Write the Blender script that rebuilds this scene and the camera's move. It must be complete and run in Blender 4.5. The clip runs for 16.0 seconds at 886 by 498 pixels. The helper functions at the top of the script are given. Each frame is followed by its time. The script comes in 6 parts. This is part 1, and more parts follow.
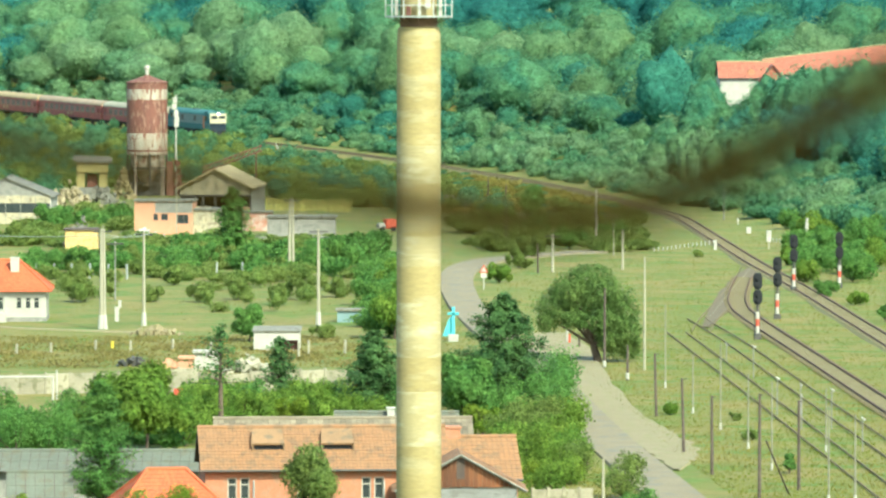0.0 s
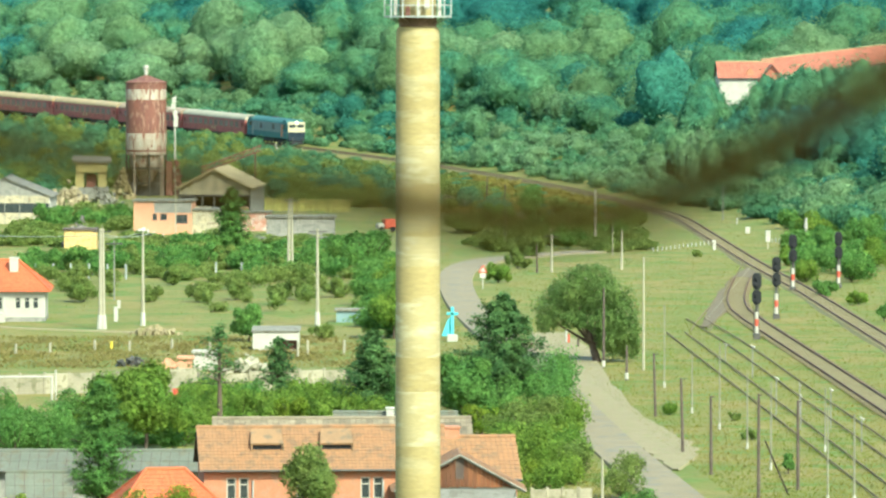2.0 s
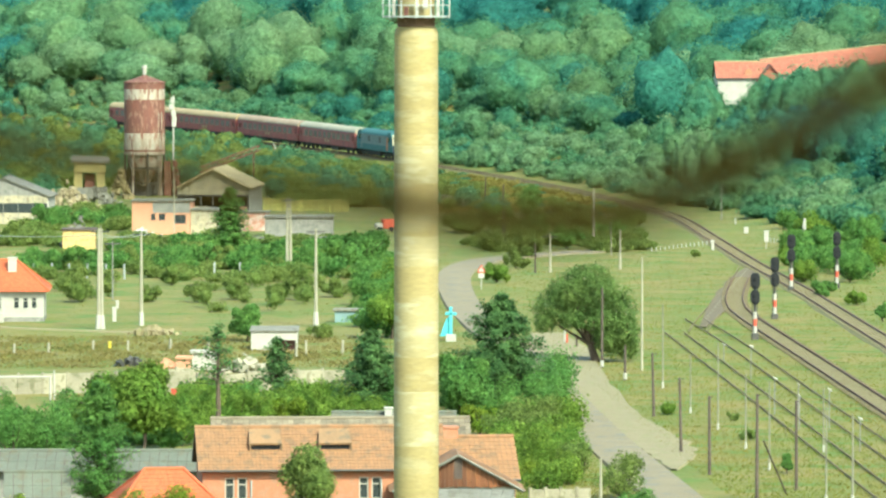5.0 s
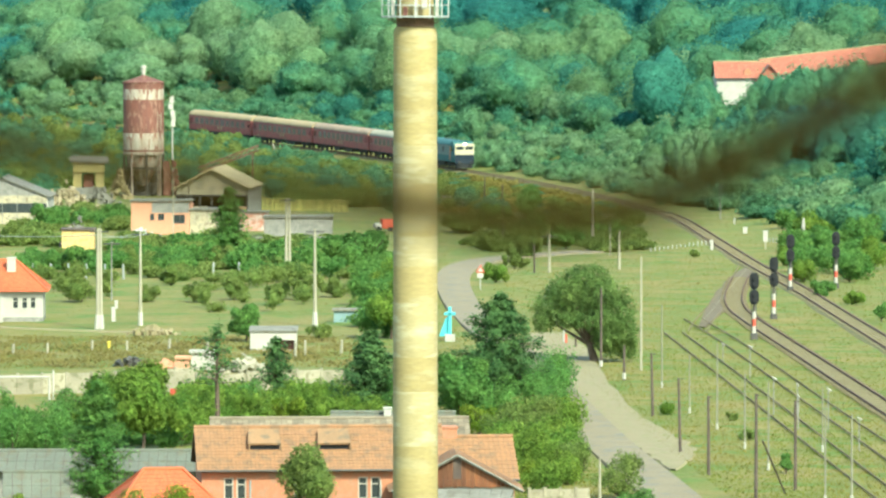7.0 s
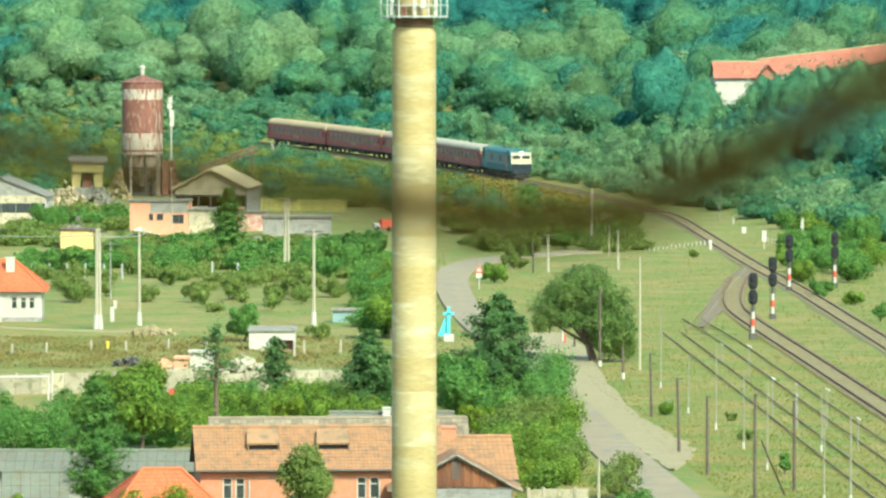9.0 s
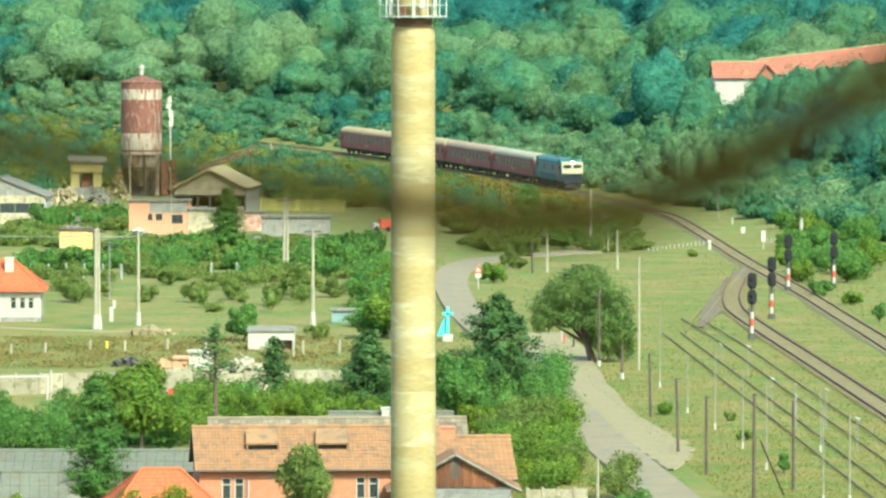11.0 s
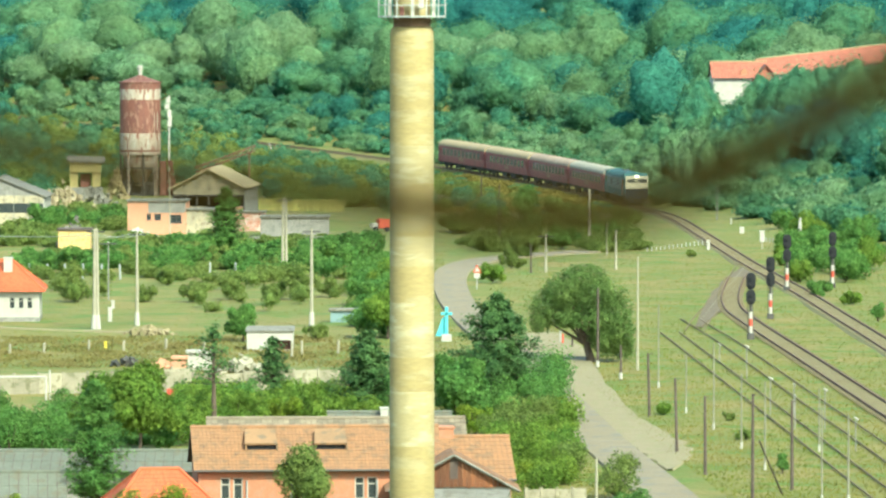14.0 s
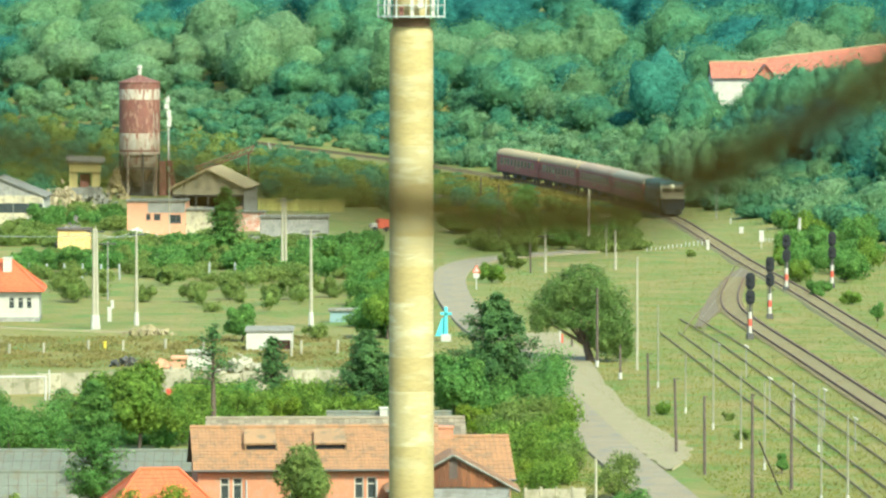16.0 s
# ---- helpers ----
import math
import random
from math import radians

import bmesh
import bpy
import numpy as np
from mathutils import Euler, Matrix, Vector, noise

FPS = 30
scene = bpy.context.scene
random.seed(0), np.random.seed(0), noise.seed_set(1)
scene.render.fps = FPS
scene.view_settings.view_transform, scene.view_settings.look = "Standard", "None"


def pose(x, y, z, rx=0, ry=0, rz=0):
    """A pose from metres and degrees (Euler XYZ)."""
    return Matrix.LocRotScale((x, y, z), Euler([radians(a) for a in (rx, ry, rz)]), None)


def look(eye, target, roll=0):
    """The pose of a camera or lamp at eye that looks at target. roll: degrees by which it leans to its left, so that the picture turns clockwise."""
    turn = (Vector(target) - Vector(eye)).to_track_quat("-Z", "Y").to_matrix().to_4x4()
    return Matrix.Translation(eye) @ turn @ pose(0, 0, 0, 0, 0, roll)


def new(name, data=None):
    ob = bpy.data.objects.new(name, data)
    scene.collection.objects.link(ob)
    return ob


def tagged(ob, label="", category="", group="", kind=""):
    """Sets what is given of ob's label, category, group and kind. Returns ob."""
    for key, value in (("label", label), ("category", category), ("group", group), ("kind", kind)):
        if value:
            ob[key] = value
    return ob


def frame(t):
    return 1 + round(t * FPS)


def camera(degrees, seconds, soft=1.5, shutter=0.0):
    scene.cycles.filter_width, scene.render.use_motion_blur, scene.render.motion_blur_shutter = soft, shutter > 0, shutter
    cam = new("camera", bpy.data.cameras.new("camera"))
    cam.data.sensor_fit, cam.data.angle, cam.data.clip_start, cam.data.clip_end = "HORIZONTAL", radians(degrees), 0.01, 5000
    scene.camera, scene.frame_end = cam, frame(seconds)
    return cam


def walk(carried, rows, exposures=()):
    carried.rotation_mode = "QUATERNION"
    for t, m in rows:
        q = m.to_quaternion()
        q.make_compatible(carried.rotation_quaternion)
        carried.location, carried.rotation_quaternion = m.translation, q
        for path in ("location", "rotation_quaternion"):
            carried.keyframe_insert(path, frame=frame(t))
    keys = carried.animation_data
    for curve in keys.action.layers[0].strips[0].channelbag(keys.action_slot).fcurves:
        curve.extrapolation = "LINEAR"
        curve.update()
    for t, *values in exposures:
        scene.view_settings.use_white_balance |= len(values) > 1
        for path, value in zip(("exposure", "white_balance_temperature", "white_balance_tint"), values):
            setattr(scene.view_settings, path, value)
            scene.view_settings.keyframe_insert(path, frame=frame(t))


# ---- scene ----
# ---------- camera ----------
CAM_HEIGHT = 27.0
cam = camera(8.303, 16.0, soft=2.4)
cam.data.dof.use_dof, cam.data.dof.focus_distance, cam.data.dof.aperture_fstop = True, 450.0, 3.8
cam.data.dof.aperture_blades = 0
TILT = 90 - 2.3926
# slow pan to the right: seconds, degrees
PAN = [(0, 0.0435), (2, 0.0350), (4, 0.0244), (6.5, 0.0138), (9, 0.0000), (11.5, -0.0106), (13, -0.0170), (16, -0.0255)]
walk(cam, [(t, pose(0, 0, CAM_HEIGHT, TILT, 0, a)) for t, a in PAN], [(0, 1.42, 6220, -10), (16, 1.42, 6220, -10)])

# ---------- light ----------
SUN_DIR = Vector((0.40, -0.74, 0.74)).normalized()
world = bpy.data.worlds.new("sky")
scene.world = world
world.use_nodes = True
wn = world.node_tree.nodes
sky = wn.new("ShaderNodeTexSky")
sky.sky_type, sky.sun_disc = "NISHITA", False
sky.sun_elevation = math.asin(SUN_DIR.z)
sky.sun_rotation = math.atan2(SUN_DIR.x, SUN_DIR.y)
sky.dust_density = 2.5
world.node_tree.links.new(sky.outputs[0], wn["Background"].inputs[0])
wn["Background"].inputs[1].default_value = 0.15
sun = new("sun", bpy.data.lights.new("sun", "SUN"))
sun.data.energy, sun.data.angle, sun.data.color = 3.0, radians(0.6), (1.0, 0.93, 0.78)
sun.matrix_basis = look((0, 0, 300), Vector((0, 0, 300)) - SUN_DIR)

# ---------- materials ----------
MATS = {}


def mat(name, a, b=None, size=1.0, rough=0.8, metal=0.0, bump=0.15, fine=8.0, spread=0.0, leaf=False, c=None, glow=0.0, world_space=False, stretch=(1, 1, 1), grain=None, shaded_relief=0.0):
    """A surface of colours a to b by noise of that size in metres, stains of c, finer grain, bumps and a spread of tone
    from piece to piece; leaves can have shade painted between their clumps.
    """
    if name in MATS:
        return MATS[name]
    m = bpy.data.materials.new(name)
    m.use_nodes = True
    n, l = m.node_tree.nodes, m.node_tree.links
    bsdf, out = n["Principled BSDF"], n["Material Output"]
    b = b or tuple(v * 0.75 for v in a)
    co = n.new("ShaderNodeNewGeometry").outputs["Position"] if world_space else n.new("ShaderNodeTexCoord").outputs["Object"]
    mp = n.new("ShaderNodeMapping")
    mp.inputs["Scale"].default_value = stretch
    l.new(co, mp.inputs[0])
    big, small = n.new("ShaderNodeTexNoise"), n.new("ShaderNodeTexNoise")
    big.inputs["Scale"].default_value, big.inputs["Detail"].default_value = 1 / size, 5
    small.inputs["Scale"].default_value, small.inputs["Detail"].default_value = fine / size, 4
    ramp = n.new("ShaderNodeValToRGB")
    ramp.color_ramp.elements[0].position, ramp.color_ramp.elements[1].position = 0.34, 0.66
    ramp.color_ramp.elements[0].color, ramp.color_ramp.elements[1].color = (*a, 1), (*b, 1)
    l.new(mp.outputs[0], big.inputs[0]), l.new(mp.outputs[0], small.inputs[0]), l.new(big.outputs[0], ramp.inputs[0])
    colour = ramp.outputs[0]
    if c:
        st = n.new("ShaderNodeTexNoise")
        st.inputs["Scale"].default_value, st.inputs["Detail"].default_value = 2.3 / size, 6
        l.new(mp.outputs[0], st.inputs[0])
        sr = n.new("ShaderNodeValToRGB")
        sr.color_ramp.elements[0].position, sr.color_ramp.elements[1].position = 0.52, 0.62
        mx = n.new("ShaderNodeMixRGB")
        mx.inputs[2].default_value = (*c, 1)
        l.new(st.outputs[0], sr.inputs[0]), l.new(sr.outputs[0], mx.inputs[0]), l.new(colour, mx.inputs[1])
        colour = mx.outputs[0]
    hsv = n.new("ShaderNodeHueSaturation")
    val = n.new("ShaderNodeMapRange")
    val.inputs[3].default_value, val.inputs[4].default_value = grain or ((0.86, 1.14) if leaf else (0.72, 1.28))
    l.new(small.outputs[0], val.inputs[0])
    value = val.outputs[0]
    if spread:
        rnd = n.new("ShaderNodeNewGeometry").outputs["Random Per Island"] if leaf else n.new("ShaderNodeObjectInfo").outputs["Random"]
        mr, mul = n.new("ShaderNodeMapRange"), n.new("ShaderNodeMath")
        mul.operation = "MULTIPLY"
        mr.inputs[3].default_value, mr.inputs[4].default_value = 1 - spread, 1 + spread
        l.new(rnd, mr.inputs[0]), l.new(mr.outputs[0], mul.inputs[0]), l.new(value, mul.inputs[1])
        value = mul.outputs[0]
    l.new(value, hsv.inputs["Value"]), l.new(colour, hsv.inputs["Color"])
    l.new(hsv.outputs[0], bsdf.inputs["Base Color"])
    bsdf.inputs["Roughness"].default_value, bsdf.inputs["Metallic"].default_value = rough, metal
    if leaf:
        bsdf.inputs["Specular IOR Level"].default_value = 0.08
        tr, mix = n.new("ShaderNodeBsdfTranslucent"), n.new("ShaderNodeMixShader")
        mix.inputs[0].default_value = 0.45
        l.new(hsv.outputs[0], tr.inputs[0]), l.new(bsdf.outputs[0], mix.inputs[1]), l.new(tr.outputs[0], mix.inputs[2])
        l.new(mix.outputs[0], out.inputs[0])
        if shaded_relief:
            # One noise raises leaf clumps and paints the gaps between them shade-dark.
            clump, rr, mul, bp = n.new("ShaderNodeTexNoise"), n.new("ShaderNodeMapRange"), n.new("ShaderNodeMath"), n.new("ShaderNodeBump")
            clump.inputs["Scale"].default_value, clump.inputs["Detail"].default_value, clump.inputs["Roughness"].default_value = 1 / shaded_relief, 5, 0.7
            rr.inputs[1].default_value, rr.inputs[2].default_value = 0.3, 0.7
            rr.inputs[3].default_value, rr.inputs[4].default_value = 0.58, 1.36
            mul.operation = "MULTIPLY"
            bp.inputs["Strength"].default_value, bp.inputs["Distance"].default_value = 1.0, shaded_relief * 0.9
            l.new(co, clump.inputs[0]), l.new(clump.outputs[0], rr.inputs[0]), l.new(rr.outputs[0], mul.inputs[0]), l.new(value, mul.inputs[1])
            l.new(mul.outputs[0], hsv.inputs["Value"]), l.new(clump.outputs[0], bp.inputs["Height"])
            l.new(bp.outputs[0], bsdf.inputs["Normal"]), l.new(bp.outputs[0], tr.inputs["Normal"])
    elif bump:
        bp = n.new("ShaderNodeBump")
        bp.inputs["Strength"].default_value, bp.inputs["Distance"].default_value = bump, 0.05 * size
        l.new(small.outputs[0], bp.inputs["Height"]), l.new(bp.outputs[0], bsdf.inputs["Normal"])
    if glow:
        bsdf.inputs["Emission Color"].default_value, bsdf.inputs["Emission Strength"].default_value = (*a, 1), glow
    MATS[name] = m
    return m


GRASS = mat("meadow_grass", (0.098, 0.125, 0.013), (0.182, 0.148, 0.038), 8.0, 0.9, fine=12, bump=0.5, grain=(0.7, 1.3), c=(0.08, 0.132, 0.013), world_space=True)
ASPHALT = mat("worn_asphalt", (0.182, 0.15, 0.09), (0.205, 0.172, 0.105), 3.0, 0.95, fine=20, world_space=True, c=(0.15, 0.142, 0.11))
GRAVEL = mat("pale_gravel", (0.23, 0.192, 0.108), (0.2, 0.17, 0.09), 1.6, 0.95, fine=10, bump=0.5, world_space=True, c=(0.19, 0.185, 0.08))
BALLAST = mat("brown_ballast", (0.18, 0.155, 0.075), (0.148, 0.132, 0.06), 1.5, 0.95, fine=8, bump=0.5, world_space=True, c=(0.125, 0.14, 0.046))
RAILMAT = mat("rusty_rail", (0.095, 0.05, 0.03), (0.125, 0.07, 0.042), 0.8, 0.7, metal=0.1)
SLEEPER = mat("sleeper_wood", (0.12, 0.098, 0.05), (0.15, 0.125, 0.064), 0.6, 0.9)
BARK = mat("bark", (0.0638, 0.045, 0.03), (0.0975, 0.075, 0.0525), 0.3, 0.95, bump=0.5)
# Hill leaf colours are paler and bluer, distance haze mixed into them.
LEAF_HAZE_TEAL = mat("hill_leaf_haze_blue", (0.045, 0.198, 0.172), (0.058, 0.22, 0.172), 12, 0.7, spread=0.1, leaf=True, shaded_relief=0.9)
LEAF_DARK = mat("hill_leaf_dark", (0.06, 0.222, 0.162), (0.082, 0.245, 0.157), 12, 0.7, spread=0.12, leaf=True, shaded_relief=0.9)
LEAF_HILL = mat("hill_leaf", (0.098, 0.255, 0.138), (0.135, 0.28, 0.13), 12, 0.7, spread=0.14, leaf=True, c=(0.084, 0.242, 0.142), shaded_relief=0.9)
LEAF_PALE = mat("hill_leaf_pale", (0.14, 0.288, 0.142), (0.182, 0.305, 0.136), 12, 0.7, spread=0.12, leaf=True, shaded_relief=0.9)
LEAF_STRAW = mat("hill_leaf_straw", (0.165, 0.305, 0.155), (0.205, 0.325, 0.158), 12, 0.7, spread=0.1, leaf=True, shaded_relief=0.9)
LEAF_FRESH = mat("garden_leaf", (0.14, 0.254, 0.0442), (0.215, 0.305, 0.052), 2.5, 0.6, spread=0.35, leaf=True, shaded_relief=0.25)
LEAF_DEEP = mat("deep_garden_leaf", (0.113, 0.25, 0.0635), (0.169, 0.302, 0.0711), 2.5, 0.6, spread=0.35, leaf=True, shaded_relief=0.3)
LEAF_OLIVE = mat("olive_leaf", (0.161, 0.241, 0.0616), (0.231, 0.287, 0.0784), 2.5, 0.6, spread=0.25, leaf=True, shaded_relief=0.3)
WILLOW = mat("willow_leaf", (0.117, 0.206, 0.058), (0.186, 0.265, 0.076), 2.5, 0.6, spread=0.25, leaf=True, shaded_relief=0.25)
LEAF_LIME = mat("lime_leaf", (0.165, 0.264, 0.0289), (0.231, 0.288, 0.0413), 2.0, 0.6, spread=0.35, leaf=True, shaded_relief=0.25)
NEEDLE = mat("pine_needle", (0.0672, 0.143, 0.0504), (0.106, 0.19, 0.0605), 1.5, 0.6, spread=0.4, leaf=True)
DRYGRASS = mat("dry_grass", (0.225, 0.19, 0.052), (0.19, 0.178, 0.04), 6.0, 0.9, spread=0.12, leaf=True, world_space=True)
CONCRETE = mat("pale_concrete", (0.3, 0.281, 0.203), (0.247, 0.232, 0.165), 0.8, 0.85)
WHITE = mat("white_paint", (0.37, 0.36, 0.31), (0.32, 0.31, 0.265), 0.8, 0.75)
WOODPOLE = mat("tarred_pole", (0.0562, 0.0413, 0.0338), (0.0975, 0.075, 0.06), 0.4, 0.9)
RED = mat("red_paint", (0.465, 0.075, 0.0338), (0.375, 0.0525, 0.03), 0.5, 0.6)
BLACK = mat("black_paint", (0.006, 0.008, 0.01), (0.012, 0.013, 0.015), 0.4, 0.9)
GLASS = mat("dark_glass", (0.0225, 0.03, 0.0338), (0.0375, 0.045, 0.045), 0.5, 0.12, bump=0)
TILE_OLD = mat("old_clay_tile", (0.27, 0.158, 0.075), (0.21, 0.131, 0.0675), 1.3, 0.85, c=(0.15, 0.112, 0.0675), fine=12)
TILE_RED = mat("red_clay_tile", (0.435, 0.12, 0.045), (0.375, 0.105, 0.045), 1.5, 0.8, spread=0.15)
TILE_FAR = mat("barn_tile", (0.315, 0.112, 0.0675), (0.27, 0.0975, 0.0638), 1.5, 0.85)
PINK = mat("pink_plaster", (0.385, 0.165, 0.09), (0.345, 0.15, 0.083), 0.8, 0.9, c=(0.31, 0.17, 0.105))
PEACH = mat("peach_plaster", (0.48, 0.247, 0.15), (0.42, 0.217, 0.128), 1.2, 0.85)
GREYWALL = mat("grey_plaster", (0.245, 0.238, 0.208), (0.185, 0.184, 0.162), 1.0, 0.9, c=(0.15, 0.15, 0.135))
FIBRE = mat("fibre_cement_sheet", (0.188, 0.184, 0.15), (0.15, 0.146, 0.116), 1.0, 0.85, c=(0.12, 0.112, 0.0825))
RUST = mat("rusted_steel", (0.158, 0.06, 0.0413), (0.112, 0.045, 0.0338), 0.9, 0.75, metal=0.1, c=(0.21, 0.12, 0.0825), stretch=(1, 1, 0.35))
PALE_STEEL = mat("flaking_white_steel", (0.33, 0.307, 0.247), (0.255, 0.195, 0.143), 0.8, 0.7, c=(0.158, 0.0638, 0.0413), stretch=(1, 1, 0.25))
STEEL_DARK = mat("dark_steel", (0.0525, 0.0562, 0.0525), (0.0825, 0.075, 0.0675), 0.6, 0.6, metal=0.4)
STEEL_PALE = mat("galvanised_steel", (0.375, 0.398, 0.375), (0.315, 0.338, 0.323), 0.4, 0.5, metal=0.3)
PLANK = mat("brown_board", (0.185, 0.07, 0.025), (0.115, 0.043, 0.017), 0.35, 0.85, spread=0.4, stretch=(1, 1, 0.15))
CHIM_A = mat("cream_concrete", (0.29, 0.235, 0.1), (0.258, 0.205, 0.085), 2.2, 0.85, fine=10, spread=0.08, bump=0.05, c=(0.31, 0.265, 0.135), stretch=(0.6, 0.6, 2.2))

# ---------- helpers for building ----------


def obj(name, verts, faces, material, parent=None, label="", smooth=False):
    me = bpy.data.meshes.new(name)
    me.from_pydata([tuple(v) for v in verts], [], [tuple(f) for f in faces])
    if smooth:
        me.shade_smooth()
    me.materials.append(material)
    ob = new(name, me)
    if parent:
        ob.parent = parent
    if label:
        ob["label"] = label
    return ob


def part(name, bm, material, parent=None, label="", smooth=False):
    me = bpy.data.meshes.new(name)
    bmesh.ops.recalc_face_normals(bm, faces=bm.faces)
    bm.to_mesh(me)
    bm.free()
    if smooth:
        me.shade_smooth()
    me.materials.append(material)
    ob = new(name, me)
    if parent:
        ob.parent = parent
    if label:
        ob["label"] = label
    return ob


def box(bm, x0, x1, y0, y1, z0, z1, bevel=0.0):
    m = Matrix.LocRotScale(((x0 + x1) / 2, (y0 + y1) / 2, (z0 + z1) / 2), None, (abs(x1 - x0), abs(y1 - y0), abs(z1 - z0)))
    made = bmesh.ops.create_cube(bm, size=1, matrix=m)["verts"]
    if bevel:
        edges = {e for v in made for e in v.link_edges}
        bmesh.ops.bevel(bm, geom=list(edges), offset=bevel, segments=1, affect="EDGES")
    return bm


def boxes(*all_boxes, bevel=0.0):
    bm = bmesh.new()
    for b in all_boxes:
        box(bm, *b, bevel=bevel)
    return bm


def rod(bm, a, b, r0, r1=None, n=8):
    a, b = Vector(a), Vector(b)
    m = Matrix.Translation((a + b) / 2) @ (b - a).to_track_quat("Z", "Y").to_matrix().to_4x4()
    bmesh.ops.create_cone(bm, cap_ends=True, segments=n, radius1=r0, radius2=r0 if r1 is None else r1, depth=(b - a).length, matrix=m)
    return bm


def lathe(profile, n=32, ring=False):
    """Turned about z: profile of (radius, z)."""
    bm = bmesh.new()
    rings = [[bm.verts.new((r * math.cos(2 * math.pi * k / n), r * math.sin(2 * math.pi * k / n), z)) for k in range(n)] for r, z in profile]
    for a, b in zip(rings, rings[1:]):
        for k in range(n):
            bm.faces.new((a[k], a[(k + 1) % n], b[(k + 1) % n], b[k]))
    if ring:
        for k in range(n):
            bm.faces.new((rings[-1][k], rings[-1][(k + 1) % n], rings[0][(k + 1) % n], rings[0][k]))
    else:
        bm.faces.new(rings[0]), bm.faces.new(rings[-1])
    return bm


def slab(points, thick):
    """A flat plate through the corner points, that thick downwards along its normal."""
    p = [Vector(q) for q in points]
    nrm = (p[1] - p[0]).cross(p[2] - p[0]).normalized()
    if nrm.z < 0:
        nrm = -nrm
    k = len(p)
    bm = bmesh.new()
    top = [bm.verts.new(q) for q in p]
    low = [bm.verts.new(q - nrm * thick) for q in p]
    bm.faces.new(top), bm.faces.new(low[::-1])
    for i in range(k):
        bm.faces.new((top[i], low[i], low[(i + 1) % k], top[(i + 1) % k]))
    return bm


def prism(outline, y0, y1):
    """An outline of (x, z) drawn out from y0 to y1."""
    bm = bmesh.new()
    a = [bm.verts.new((x, y0, z)) for x, z in outline]
    b = [bm.verts.new((x, y1, z)) for x, z in outline]
    bm.faces.new(a), bm.faces.new(b[::-1])
    for i in range(len(a)):
        j = (i + 1) % len(a)
        bm.faces.new((a[i], a[j], b[j], b[i]))
    return bm


def thing(name, place, turn, label, category, group="", kind=""):
    ob = new(name)
    ob.empty_display_size = 0.2
    ob.matrix_basis = pose(*place, 0, 0, turn)
    return tagged(ob, label, category, group, kind)


def spline(points, n=12):
    p = np.asarray(points, float)
    q = np.vstack([2 * p[0] - p[1], p, 2 * p[-1] - p[-2]])
    out = []
    for i in range(len(p) - 1):
        a, b, c, d = q[i:i + 4]
        for k in range(n):
            u = k / n
            out.append(0.5 * (2 * b + (c - a) * u + (2 * a - 5 * b + 4 * c - d) * u * u + (3 * b - a - 3 * c + d) * u ** 3))
    out.append(p[-1])
    return np.array(out)


# ---------- lie of the land ----------
MAIN_LINE = [(-97.0, 1079.4, 7.26), (-81.5, 1054.3, 6.37), (-65.9, 1027.6, 5.50), (-50.9, 1000.4, 4.71), (-36.6, 972.9, 4.00), (-23.3, 944.9, 3.23), (-11.7, 916.2, 2.55), (-1.6, 886.9, 1.94), (7.0, 857.1, 1.40), (14.2, 826.9, 0.93), (20.1, 796.5, 0.53), (24.6, 765.8, 0.19), (27.9, 735.0, 0.00), (29.3, 678.1, 0.00), (30.7, 610.0, 0.00), (32.4, 554.4, 0.00), (33.5, 500.2, 0.00), (34.1, 470.3, 0.00), (37.1, 300.3, 0.00)]
LINE = spline(MAIN_LINE)
LINE_S = np.r_[0, np.cumsum(np.linalg.norm(np.diff(LINE, axis=0), axis=1))]


def beside(x, y):
    """Metres to the hill's side of the main line, and the line's height there."""
    lx = np.interp(y, LINE[::-1, 1], LINE[::-1, 0])
    beyond = np.maximum(0, y - 1035)
    lx = lx - beyond * 0.6
    lz = np.interp(y, LINE[::-1, 1], LINE[::-1, 2])
    lean = np.interp(y, [700, 800, 900, 1000], [1.0, 0.96, 0.92, 0.87])
    return (x - lx) * lean, lz


def ground_height(x, y):
    x, y = np.asarray(x, float), np.asarray(y, float)
    d, lz = beside(x, y)
    rise = np.interp(y, [560, 700, 820], [0.02, 0.075, 0.135])
    up = np.maximum(0, d - 7)
    hill = lz + up * rise + np.maximum(0, up - 130) * 0.28
    hill = np.where(hill > 150, 150 + (hill - 150) * 0.03, hill)
    low = lz * np.clip(1 - (-d - 4) / 75, 0.15, 1) - 0.9 * np.clip((-d - 3) / 4, 0, 1) * np.clip(lz / 2, 0, 1)
    z = np.where(d > 0, hill, low)
    home = np.clip(1 - y / 150, 0, 1.2) * (CAM_HEIGHT - 1.7)
    return np.where(y < 160, np.maximum(home, 0), z)


def gz(x, y):
    return float(ground_height(x, y))


